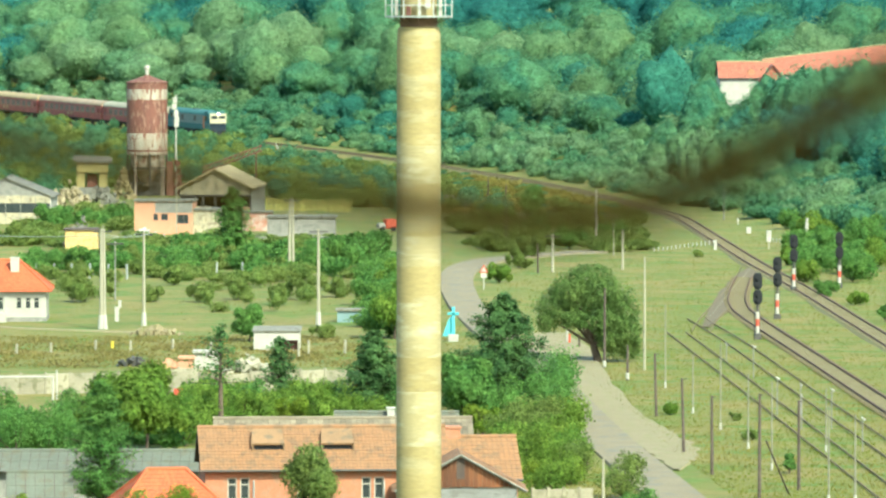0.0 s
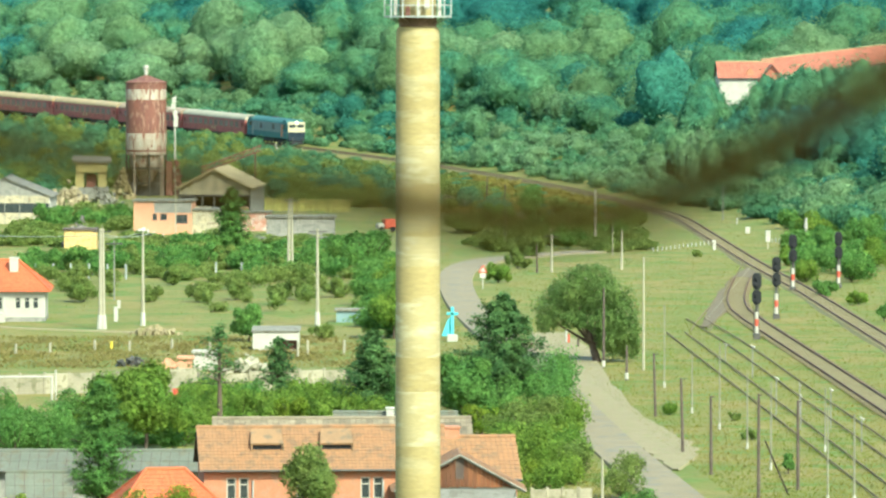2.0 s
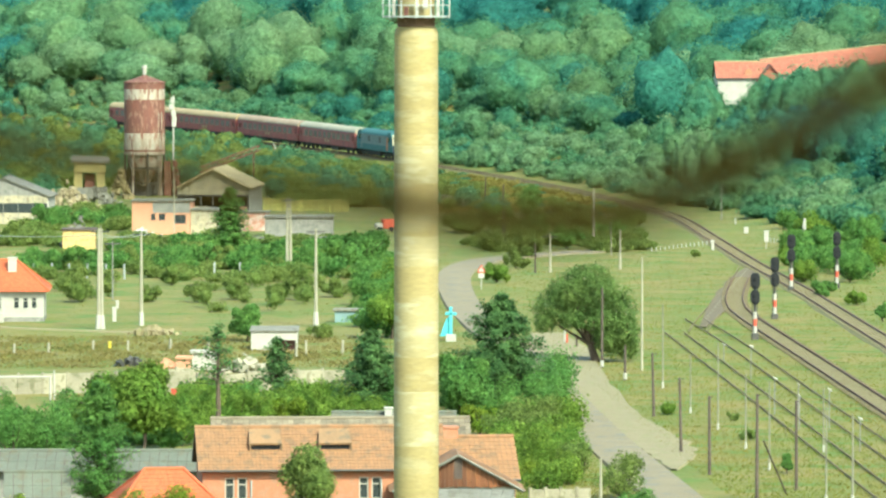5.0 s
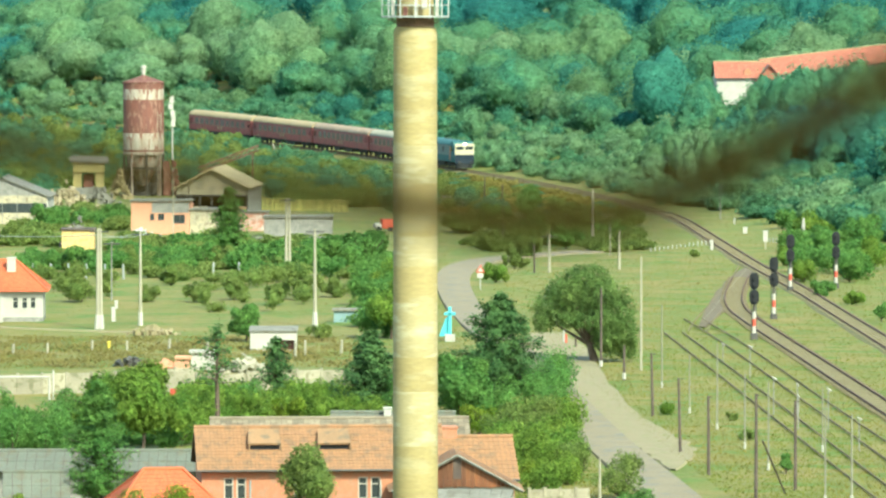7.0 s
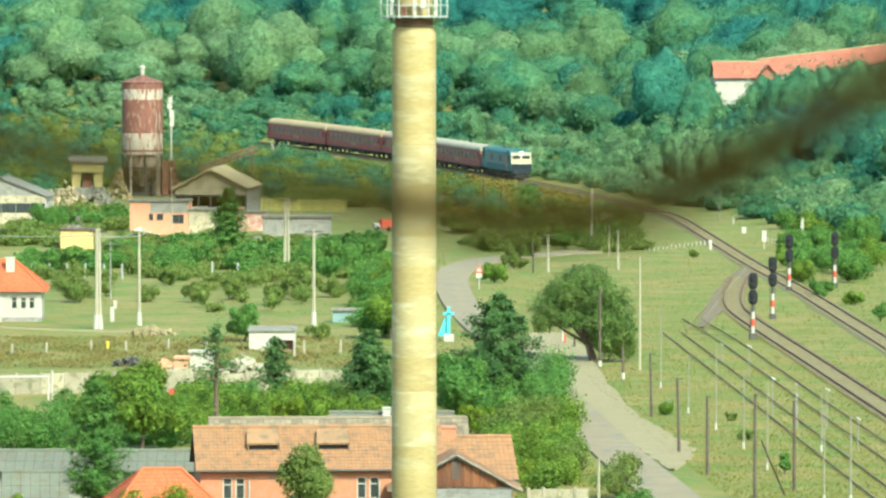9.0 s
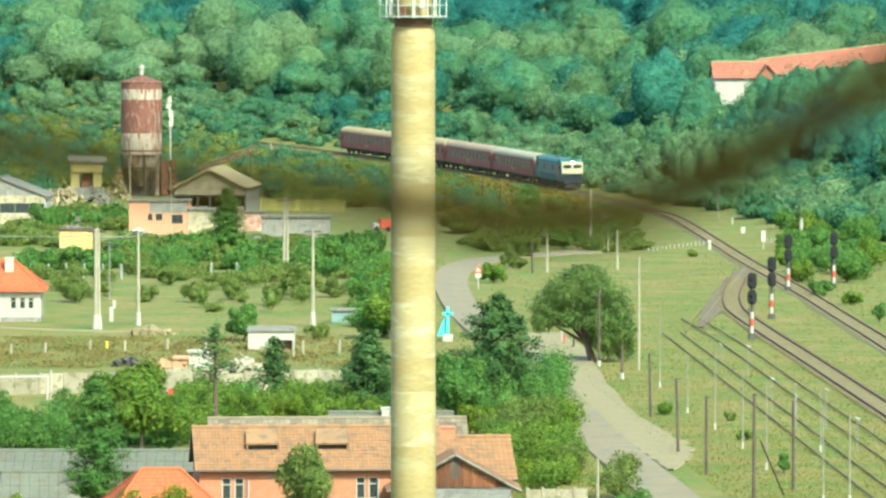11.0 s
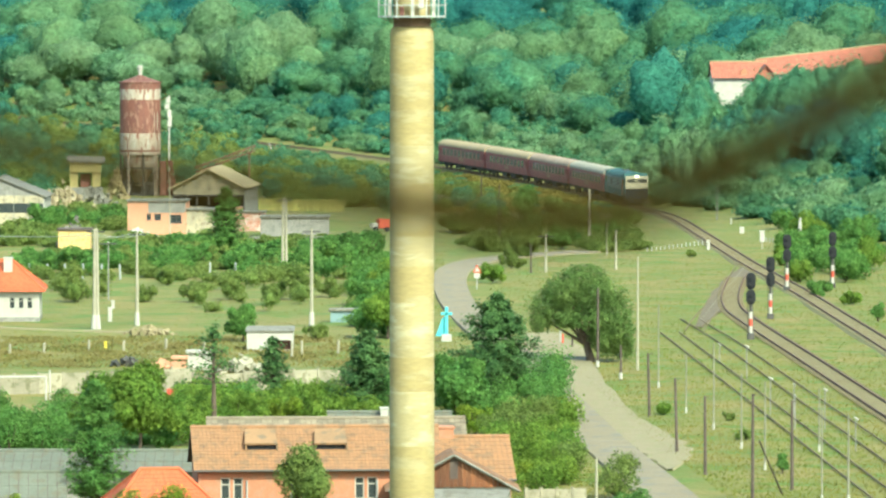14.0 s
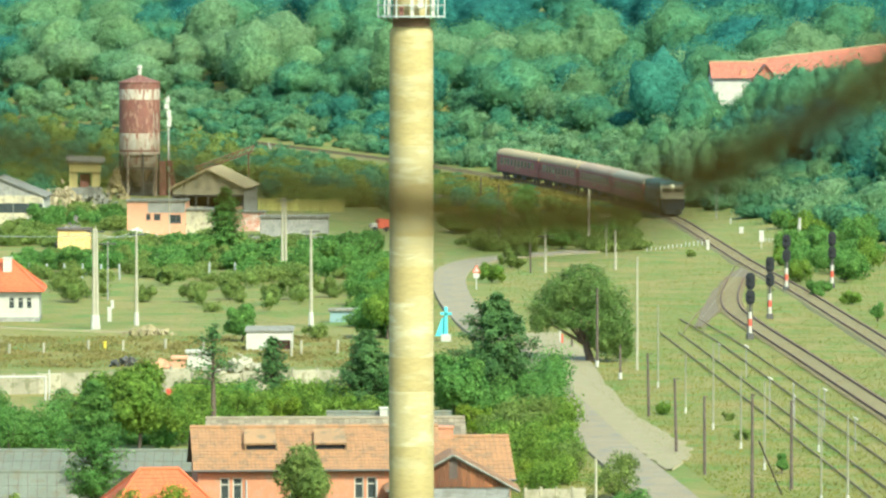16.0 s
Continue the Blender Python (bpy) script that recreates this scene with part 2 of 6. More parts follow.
def make_ground():
    xs = np.r_[-4500, -2500, -1200, -600, -350, -220, np.arange(-160, 160.1, 3.2), 220, 350, 600, 1200, 2500, 4500]
    ys = np.r_[-4500, -2000, -800, -300, -120, -40, 0, np.arange(10, 300, 10), np.arange(300, 1300, 3.2), 1340, 1400, 1500, 1700, 2000, 2600, 3300, 4800]
    gx, gy = np.meshgrid(xs, ys)
    z = ground_height(gx, gy)
    z = z + np.array([noise.noise((a * 0.05, b * 0.05, 3)) for a, b in zip(gx.ravel(), gy.ravel())]).reshape(z.shape) * 0.12 - 0.06
    v = np.c_[gx.ravel(), gy.ravel(), z.ravel()]
    w = len(xs)
    i = np.arange(len(ys) - 1)[:, None] * w + np.arange(w - 1)
    f = np.c_[i.ravel(), i.ravel() + 1, i.ravel() + w + 1, i.ravel() + w]
    ob = obj("ground", v, f.tolist(), GRASS, smooth=True)
    tagged(ob, "green and straw coloured meadow ground of the valley", "ground", kind="structure")


make_ground()


def ribbon(name, path, half, material, lift, label, category="", kind="structure", thick=0.06, wobble=0.0):
    """A strip of paving along a path; half: its half widths to each side."""
    p = spline(path, 10)
    p = np.c_[p[:, :2], ground_height(p[:, 0], p[:, 1]) if p.shape[1] == 2 else p[:, 2]]
    t = np.gradient(p[:, :2], axis=0)
    t /= np.linalg.norm(t, axis=1)[:, None]
    nrm = np.c_[t[:, 1], -t[:, 0]]
    half = np.interp(np.linspace(0, 1, len(p)), np.linspace(0, 1, len(half)), half)
    verts, faces = [], []
    for k in range(len(p)):
        for side in (-1, 1):
            w = half[k] * (1 + wobble * noise.noise((k * 0.37, side * 5.0, len(p))))
            x, y = p[k, :2] + nrm[k] * side * w
            verts += [(x, y, p[k, 2] + lift), (x + nrm[k][0] * side * 0.15, y + nrm[k][1] * side * 0.15, p[k, 2] - thick - 0.15)]
        if k:
            a, b = 4 * (k - 1), 4 * k
            faces += [(a, b, b + 2, a + 2), (a + 1, b + 1, b, a), (a + 2, b + 2, b + 3, a + 3)]
    ob = obj(name, verts, faces, material)
    return tagged(ob, label, category or name, kind=kind)


ROAD = [(13.1, 306.95), (12.2, 326.91), (9.9, 364.50), (8.2, 399.45), (6.6, 435.22), (4.7, 468.81), (2.27, 511.58), (1.07, 550.19), (0.86, 583.20), (2.13, 606.24), (4.94, 620.43), (9.70, 631.17), (15.16, 639.47)]
ribbon("road", ROAD, [1.55, 1.5, 1.5, 1.5, 1.6, 1.75, 1.9], ASPHALT, 0.10, "worn grey asphalt village road curving through grass", "road")
ribbon("pavement", [(13.0, 346.0), (13.3, 355.0), (13.1, 364.0), (12.1, 377.0), (10.9, 397.0), (9.9, 432.64), (8.66, 465.07), (8.01, 486.00)], [0.15, 1.2, 1.7, 1.6, 1.3, 1.4, 2.2, 1.3], GRAVEL, 0.03, "pale gravel shoulder with ragged edge beside the road", "gravel shoulder", wobble=0.28)
ribbon("path", [(-37.84, 495.92), (-32.96, 491.74), (-27.77, 488.44), (-23.58, 486.00)], [0.45], GRAVEL, 0.05, "narrow pale footpath across the meadow", "path")

# ---------- railway ----------


OLD_RAIL = mat("weathered_siding_rail", (0.135, 0.1, 0.056), (0.175, 0.138, 0.075), 1.5, 0.9)
WEEDY = mat("weedy_gravel", (0.165, 0.148, 0.058), (0.19, 0.165, 0.068), 2.0, 0.95, fine=8, bump=0.4, world_space=True, c=(0.135, 0.158, 0.0413))


def track(name, path, label, bed=1.6, old=False):
    p = spline(path, 10)
    if p.shape[1] == 2:
        p = np.c_[p, np.zeros(len(p))]
    root = tagged(new(name), label, "railway track", "tracks of the yard", "structure")
    t = np.gradient(p[:, :2], axis=0)
    t /= np.linalg.norm(t, axis=1)[:, None]
    nrm = np.c_[t[:, 1], -t[:, 0]]
    verts, faces = [], []
    top = 0.03 if old else 0.1
    prof = [(-bed - 0.5, -0.35), (-bed, top), (bed, top), (bed + 0.5, -0.35)]
    for k in range(len(p)):
        verts += [(p[k, 0] + nrm[k, 0] * w, p[k, 1] + nrm[k, 1] * w, p[k, 2] + h) for w, h in prof]
        if k:
            a, b = 4 * (k - 1), 4 * k
            faces += [(a + j, b + j, b + j + 1, a + j + 1) for j in range(3)]
    if not old:
        obj("ballast", verts, faces, WEEDY if bed < 1.5 else BALLAST, root)
    rail_top = 0.1 if old else 0.24
    for side in (-0.75, 0.75):
        verts, faces = [], []
        wide = 0.028 if old else 0.045
        prof = [(-wide, 0.0), (-wide, rail_top), (wide, rail_top), (wide, 0.0)]
        for k in range(len(p)):
            verts += [(p[k, 0] + nrm[k, 0] * (side + w), p[k, 1] + nrm[k, 1] * (side + w), p[k, 2] + h) for w, h in prof]
            if k:
                a, b = 4 * (k - 1), 4 * k
                faces += [(a + j, b + j, b + j + 1, a + j + 1) for j in range(3)]
        obj("rail", verts, faces, OLD_RAIL if old else RAILMAT, root)
    if old:
        return root
    s = np.r_[0, np.cumsum(np.linalg.norm(np.diff(p, axis=0), axis=1))]
    verts, faces = [], []
    for d in np.arange(0.3, s[-1], 0.65):
        c = np.array([np.interp(d, s, p[:, k]) for k in range(3)])
        tt = np.array([np.interp(d, s, t[:, k]) for k in range(2)])
        nn = np.array([tt[1], -tt[0]])
        b = len(verts)
        for h in (0.0, 0.115):
            for u, w in ((-0.12, -1.15), (0.12, -1.15), (0.12, 1.15), (-0.12, 1.15)):
                q = c[:2] + tt * u + nn * w
                verts.append((q[0], q[1], c[2] + h))
        faces += [(b + 4, b + 5, b + 6, b + 7), (b, b + 1, b + 5, b + 4), (b + 1, b + 2, b + 6, b + 5), (b + 2, b + 3, b + 7, b + 6), (b + 3, b, b + 4, b + 7)]
    sl = obj("sleepers", verts, faces, SLEEPER, root)
    tagged(sl, kind="stuff")
    return root


track("railway_track", MAIN_LINE, "rusty main line of rails on brown ballast", bed=1.15)
track("railway_track", [(28.2, 580.0), (26.3, 552.0), (25.2, 529.0), (25.2, 507.0), (27.16, 445.19), (28.72, 395.66), (30.09, 354.74)], "rusty station track in brown ballast and weeds", bed=0.6)
track("railway_track", [(31.0, 628.0), (29.9, 604.0), (27.3, 570.0), (24.0, 532.0), (21.6, 505.0), (20.3, 488.0)], "rusty ladder track leaving the main line over dark gravel", bed=0.9, old=True)
track("railway_track", [(20.67, 506.25), (22.40, 468.81), (24.43, 408.40), (26.13, 360.00), (27.33, 322.21)], "overgrown rusty siding in weeds", bed=1.0, old=True)
track("railway_track", [(18.27, 486.00), (19.68, 446.55), (21.60, 391.41), (23.07, 347.97), (24.08, 318.69)], "overgrown rusty siding in dry grass", bed=0.9, old=True)

# ---------- vegetation ----------


def leaf_mesh(name, centres, normals, sizes, material, parent=None, scatter=0.4, hull=None):
    """Many small leaf clumps, each a three-cornered blade, in one mesh."""
    c, nr, s = np.asarray(centres), np.asarray(normals), np.asarray(sizes)[:, None]
    k = len(c)
    nr = nr + np.random.normal(0, scatter, (k, 3))
    nr /= np.linalg.norm(nr, axis=1)[:, None]
    r = np.random.normal(0, 1, (k, 3))
    u = np.cross(nr, r)
    u /= np.linalg.norm(u, axis=1)[:, None]
    w = np.cross(nr, u)
    v = np.stack([c + u * s, c - u * s * 0.6 + w * s * 0.68, c - u * s * 0.6 - w * s * 0.68], axis=1).reshape(-1, 3)
    me = bpy.data.meshes.new(name)
    hv, hf = hull if hull else (np.zeros((0, 3)), np.zeros((0, 3), int))
    me.vertices.add(3 * k + len(hv))
    me.vertices.foreach_set("co", np.vstack([v, hv]).ravel())
    me.loops.add(3 * k + 3 * len(hf))
    me.loops.foreach_set("vertex_index", np.r_[np.arange(3 * k), hf.ravel() + 3 * k])
    me.polygons.add(k + len(hf))
    me.polygons.foreach_set("loop_start", np.arange(k + len(hf)) * 3)
    me.polygons.foreach_set("use_smooth", np.r_[np.zeros(k, bool), np.ones(len(hf), bool)])
    me.update(calc_edges=True)
    me.materials.append(material)
    ob = new(name, me)
    ob.parent = parent
    return ob


def crown_points(height, radius, base, count, lobes=8, ragged=0.25, lobe=(0.22, 0.5)):
    """Leaf places and normals of a broad crown between base and height."""
    mid, half = (base + height) / 2, (height - base) / 2
    a = np.random.uniform(0, 2 * math.pi, lobes)
    zz = np.random.uniform(-0.85, 0.9, lobes)
    rr = np.sqrt(np.maximum(0.05, 1 - zz ** 2)) * np.random.uniform(0.3, 0.95, lobes)
    sx, sy = np.random.uniform(0.8, 1.2, 2)
    lc = np.c_[np.cos(a) * rr * radius * sx, np.sin(a) * rr * radius * sy, mid + zz * half * 0.78]
    lr = np.random.uniform(*lobe, lobes) * min(radius, half * 1.2)
    lc[0], lr[0] = (0, 0, mid - half * 0.1), min(radius, half) * 0.72
    pick = np.random.choice(lobes, count, p=lr ** 2 / np.sum(lr ** 2))
    d = np.random.normal(0, 1, (count, 3))
    d[:, 2] += 0.25
    d /= np.linalg.norm(d, axis=1)[:, None]
    depth = 1 - np.abs(np.random.normal(0, ragged, count)) * 0.6 + np.maximum(0, np.random.normal(0, ragged * 0.6, count))
    p = lc[pick] + d * (lr[pick] * depth)[:, None]
    p[:, 2] = np.maximum(p[:, 2], base * 0.8 + 0.02)
    return p, d


def limbs(height, radius, base, thick):
    bm = bmesh.new()
    lean = Vector((random.uniform(-0.2, 0.2), random.uniform(-0.2, 0.2), 0))
    top = Vector((0, 0, base + (height - base) * 0.55)) + lean
    rod(bm, (0, 0, -0.3), lean * 0.4 + Vector((0, 0, base * 0.7)), thick, thick * 0.75)
    rod(bm, lean * 0.4 + Vector((0, 0, base * 0.7 - 0.03)), top, thick * 0.75, thick * 0.3)
    for k in range(6):
        a = random.uniform(0, 6.28)
        s = Vector((0, 0, base * random.uniform(0.6, 1.1))) + lean * 0.5
        e = Vector((math.cos(a) * radius * 0.6, math.sin(a) * radius * 0.6, base + (height - base) * random.uniform(0.3, 0.75)))
        rod(bm, s, e, thick * 0.4, thick * 0.12, 6)
    return bm


def broadleaf(xy, height, radius, material, label, base=None, count=2600, leaf=0.14, name="tree", category="tree", lobes=9, group=""):
    base = height * 0.25 if base is None else base
    root = thing(name, (xy[0], xy[1], gz(*xy)), random.uniform(0, 360), label, category, group)
    part("trunk" if name == "tree" else "stem", limbs(height, radius, base, 0.035 * height * 0.5 + 0.04), BARK, root)
    c, d = crown_points(height, radius, base * 0.6 if name == "tree" else 0.0, count, lobes)
    leaf_mesh("crown", c, d + c / (radius, radius, height) * 0.5, np.random.uniform(0.6, 1.3, count) * leaf, material, root, scatter=0.5)
    return root


def conifer(xy, height, radius, label, base=0.5, count=3200, leaf=0.14, material=None, tiers=11, bare=0.0, name="tree"):
    root = thing(name, (xy[0], xy[1], gz(*xy)), random.uniform(0, 360), label, "conifer")
    bm = bmesh.new()
    rod(bm, (0, 0, -0.3), (0.05, 0.03, height * 0.97), 0.16 + height * 0.008, 0.03)
    cs, ds = [], []
    for k in range(tiers):
        u = k / (tiers - 1)
        z0 = base + (height - base) * (0.04 + 0.92 * u)
        r = radius * (1 - u) ** 0.6 * random.uniform(0.8, 1.12) + 0.18
        boughs = 9 if u < 0.7 else 6
        for j in range(boughs):
            a = 2 * math.pi * (j + random.uniform(-0.35, 0.35)) / boughs + k * 0.7
            if random.random() < bare:
                continue
            rr = r * random.uniform(0.55, 1.35)
            z = z0 + random.uniform(-0.6, 0.6) * (height - base) / tiers
            tip = Vector((math.cos(a) * rr, math.sin(a) * rr, z + rr * random.uniform(-0.05, 0.4)))
            rod(bm, (0, 0, z - 0.1), tip, 0.04, 0.012, 5)
            m = max(8, int(count / (tiers * boughs)))
            s = np.random.uniform(0.25, 1.08, m)[:, None]
            p = np.array((0, 0, z)) * (1 - s) + np.array(tip) * s + np.random.normal(0, 1, (m, 3)) * (0.14 + 0.14 * rr * (1.1 - s)) * (1, 1, 0.75)
            cs.append(p)
            ds.append(np.tile((math.cos(a) * 0.5, math.sin(a) * 0.5, 0.9), (m, 1)))
    part("trunk", bm, BARK, root)
    c = np.vstack(cs)
    leaf_mesh("crown", c, np.vstack(ds), np.random.uniform(0.6, 1.3, len(c)) * leaf, material or NEEDLE, root)
    return root


def ball(steps):
    """Corners and faces of a faceted ball."""
    bm = bmesh.new()
    bmesh.ops.create_icosphere(bm, subdivisions=steps, radius=1)
    bm.verts.index_update()
    out = np.array([v.co[:] for v in bm.verts]), np.array([[v.index for v in f.verts] for f in bm.faces])
    bm.free()
    return out


BALLS = {k: ball(k) for k in (2, 3)}


def woods(name, spots, material, label, leaf=0.23, count=230, category="woodland", solid=0.66):
    """Far woods in one piece: crowns swelling in boughs, their rough surface and outline set with leaves. spots: rows of x, y, height, crown radius."""
    cs, ds, ss, hv, hf = [], [], [], [], []
    base = 0
    for x, y, h, r in spots:
        z = gz(x, y) - 0.2
        n = int(count * max(0.7, r) ** 1.35)
        mid, half = h * 0.5, h * 0.5
        bv, bf = BALLS[2 if r < 2.6 or solid < 0.6 else 3]
        k = int(9 + 4 * r)
        b = np.random.normal(0, 1, (k, 3))
        b[:, 2] += 0.3
        b /= np.linalg.norm(b, axis=1)[:, None]
        reach, tight = np.random.uniform(0.12, 0.4, k), np.random.uniform(6, 20, k)
        swell = np.max(reach * np.exp((bv @ b.T - 1) * tight), axis=1)
        v = bv * (solid + swell * solid / 0.66 + np.random.normal(0, 0.05, len(bv)))[:, None] * (r, r, half) * np.random.uniform(0.88, 1.12, 3)
        v[:, 2] += mid
        hv.append(v + (x, y, z)), hf.append(bf + base)
        base += len(v)
        pick = np.random.randint(0, len(bf), n)
        u = np.random.dirichlet((1, 1, 1), n)
        p = np.einsum("nk,nkd->nd", u, v[bf[pick]])
        d = (p - (0, 0, mid)) / (r, r, half)
        far = 0.72 / solid * (1 - np.abs(np.random.normal(0, 0.12, n)) * (0.7 - solid) * 4 + np.random.normal(0.02, 0.1, n))[:, None]
        cs.append((p - (0, 0, mid)) * far + (x, y, z + mid)), ds.append(d * 0.7 + (0, 0, 0.2))
        ss.append(np.random.uniform(0.5, 1.35, n) * leaf)
    ob = leaf_mesh(name, np.vstack(cs), np.vstack(ds), np.concatenate(ss), material, scatter=0.45, hull=(np.vstack(hv), np.vstack(hf)))
    return tagged(ob, label, category, kind="stuff")


def make_woods():
    rng = np.random.default_rng(5)
    groups = {"teal": [], "dark": [], "mid": [], "pale": [], "straw": []}
    x, y = rng.uniform(-125, 125, 12000), rng.uniform(640, 1210, 12000)
    d, _ = beside(x, y)
    keep = []
    cell = {}
    for px, py, pd in zip(x, y, d):
        if abs(px) > 0.0726 * py + 12 or pd > 128 or (pd < 5 and py < 1068):
            continue
        pd = max(pd, 70) if py >= 1068 else pd
        if py < 775 and pd < np.interp(py, [640, 690, 745, 775], [12, 7, 3, 0]) + 5:
            continue
        if 33 < px < 85 and 868 < py < 900:
            continue
        r = rng.uniform(2.8, 6.6) if pd > 30 else rng.uniform(1.0, 2.6) if pd > 12 else rng.uniform(0.7, 1.5)
        if 30 < px < 90 and 800 < py < 870:
            r = min(r, 2.8)
        key = (int(px // 5), int(py // 5))
        near = [q for i in (-1, 0, 1) for j in (-1, 0, 1) for q in cell.get((key[0] + i, key[1] + j), [])]
        if any((q[0] - px) ** 2 + (q[1] - py) ** 2 < (0.66 * (q[2] + r)) ** 2 for q in near):
            continue
        cell.setdefault(key, []).append((px, py, r))
        keep.append((px, py, pd, r))
    for px, py, pd, r in keep:
        swell = noise.noise((px * 0.045, py * 0.03, 9.1))
        h = (r * rng.uniform(1.25, 1.8) + (1.0 if pd > 60 else 0)) * max(0.75, 1 + 0.75 * swell)
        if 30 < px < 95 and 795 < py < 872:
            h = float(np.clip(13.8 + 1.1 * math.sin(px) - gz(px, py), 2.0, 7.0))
        # Beyond 80 m from the line, bluer leaves carry painted haze.
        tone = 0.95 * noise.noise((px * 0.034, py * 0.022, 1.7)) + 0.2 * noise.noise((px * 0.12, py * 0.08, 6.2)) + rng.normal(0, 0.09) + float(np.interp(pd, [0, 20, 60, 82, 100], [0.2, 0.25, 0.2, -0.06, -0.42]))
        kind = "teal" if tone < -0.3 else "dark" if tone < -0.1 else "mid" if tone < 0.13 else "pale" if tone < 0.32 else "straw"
        groups[kind].append((px, py, h, r))
    woods("woodland", groups["teal"], LEAF_HAZE_TEAL, "dense dark woodland on the hillside, its leaves coloured haze blue-green")
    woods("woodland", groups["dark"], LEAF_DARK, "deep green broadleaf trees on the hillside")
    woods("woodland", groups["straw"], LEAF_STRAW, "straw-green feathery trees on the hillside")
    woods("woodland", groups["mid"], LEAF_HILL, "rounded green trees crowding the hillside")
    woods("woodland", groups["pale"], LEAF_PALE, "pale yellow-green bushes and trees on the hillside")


make_woods()


def undergrowth():
    """Low bushes that close the ground of the hillside and the bank."""
    rng = np.random.default_rng(17)
    a, b = [], []
    x, y = rng.uniform(-95, 95, 5200), rng.uniform(770, 1140, 5200)
    d, _ = beside(x, y)
    for px, py, pd in zip(x, y, d):
        if abs(px) > 0.0726 * py + 6 or pd > 70 or (py < 1068 and (-3.6 < pd < 4.2 or pd < -45)):
            continue
        if pd < 0 and py < 1068 and (px > -27 or py < 880):
            continue
        if 33 < px < 85 and 868 < py < 900:
            continue
        r = rng.uniform(0.8, 1.7)
        h = r * rng.uniform(1.1, 1.7)
        if pd < 0:
            h = min(h, 2.5)
        (a if noise.noise((px * 0.05, py * 0.04, 2.2)) + rng.normal(0, 0.15) > 0 else b).append((px, py, h, r))
    woods("undergrowth", a, LEAF_HILL, "green undergrowth covering the hillside", leaf=0.25, count=110, category="undergrowth", solid=0.5)
    woods("undergrowth", b, LEAF_PALE, "pale green undergrowth covering the hillside", leaf=0.25, count=110, category="undergrowth", solid=0.5)


undergrowth()

# ---------- chimney stack ----------


def chimney_stack(xy):
    root = thing("chimney_stack", (*xy, gz(*xy)), 0, "tall cream concrete chimney stack with a steel platform", "chimney")
    radius, top, z, k = 0.945, 25.62, 0.0, 0
    rng = random.Random(4)
    while z < top - 0.5:
        h = min(rng.uniform(0.6, 1.7), top - 0.36 - z)
        r = radius * (1.03 - 0.04 * z / top)
        pick = CHIM_A if rng.random() < 0.6 or z > 21.5 else CHIM_B
        part("concrete_ring", lathe([(r - 0.007, z), (r, z + 0.012), (r, z + h - 0.012), (r - 0.007, z + h)], 48), pick, root, smooth=False)
        z += h
    part("shoulder", lathe([(radius * 0.985, z), (radius * 0.97, z + 0.12), (radius * 0.92, z + 0.27), (radius * 0.84, z + 0.35), (0.7, z + 0.36)], 48), CHIM_A, root)
    part("neck", lathe([(0.80, z + 0.2), (0.82, 26.0)], 40), BAND_BROWN, root, "brown weathered neck band")
    pz = 26.02
    part("upper_shaft", lathe([(0.80, 26.0), (0.76, 29.5)], 40), CHIM_A, root)
    part("deck", lathe([(0.84, pz - 0.02), (1.42, pz - 0.02), (1.42, pz + 0.05), (0.84, pz + 0.05)], 24, ring=True), STEEL_PALE, root)
    for k in range(14):
        a = 2 * math.pi * (k + 0.5) / 14
        x, y = math.cos(a) * 1.46, math.sin(a) * 1.46
        part("railing_post", boxes((x - 0.025, x + 0.025, y - 0.025, y + 0.025, pz - 0.05, pz + 1.1)), STEEL_PALE, root)
        part("bracket", rod(bmesh.new(), (x * 0.93, y * 0.93, pz - 0.03), (math.cos(a) * 0.82, math.sin(a) * 0.82, pz - 0.28), 0.018, n=5), BAND_BROWN, root)
    for h in (0.5, 1.05):
        part("railing_hoop", lathe([(1.44, pz + h - 0.02), (1.48, pz + h - 0.02), (1.48, pz + h + 0.02), (1.44, pz + h + 0.02)], 32, ring=True), STEEL_PALE, root)
    for a, w_, h0, h1 in ((4.35, 0.1, 0.05, 0.45), (4.75, 0.06, 0.05, 0.9), (5.05, 0.12, 0.35, 0.75), (5.6, 0.08, 0.05, 0.8), (3.8, 0.08, 0.05, 0.8)):
        cx, cy = math.cos(a) * 1.2, math.sin(a) * 1.2
        part("equipment_box", boxes((cx - w_, cx + w_, cy - 0.08, cy + 0.08, pz + h0, pz + h1), bevel=0.02), WHITE if h1 > 0.5 else RUST, root)
    return root


CHIM_B = mat("pale_cream_concrete", (0.315, 0.27, 0.14), (0.28, 0.236, 0.115), 1.6, 0.85, fine=10, spread=0.08, bump=0.05, c=(0.35, 0.315, 0.19), stretch=(0.6, 0.6, 2.2))
BAND_BROWN = mat("brown_weathered_band", (0.128, 0.075, 0.045), (0.09, 0.0525, 0.0338), 0.6, 0.85)
chimney_stack((-1.24, 262.0))

# ---------- rolling stock ----------
TEAL = mat("dark_teal_paint", (0.022, 0.095, 0.095), (0.032, 0.11, 0.105), 1.5, 0.7)
TEALGREY = mat("grey_teal_paint", (0.115, 0.155, 0.142), (0.14, 0.178, 0.165), 1.5, 0.7)
MAROON = mat("maroon_paint", (0.205, 0.05, 0.046), (0.25, 0.068, 0.056), 2.0, 0.7, c=(0.17, 0.06, 0.05))
ROOFTAN = mat("dusty_tan_roof", (0.31, 0.245, 0.13), (0.26, 0.205, 0.11), 2.5, 0.9, c=(0.29, 0.23, 0.14))
ROOFGREY = mat("dusty_grey_roof", (0.3, 0.29, 0.215), (0.25, 0.24, 0.18), 2.5, 0.9)
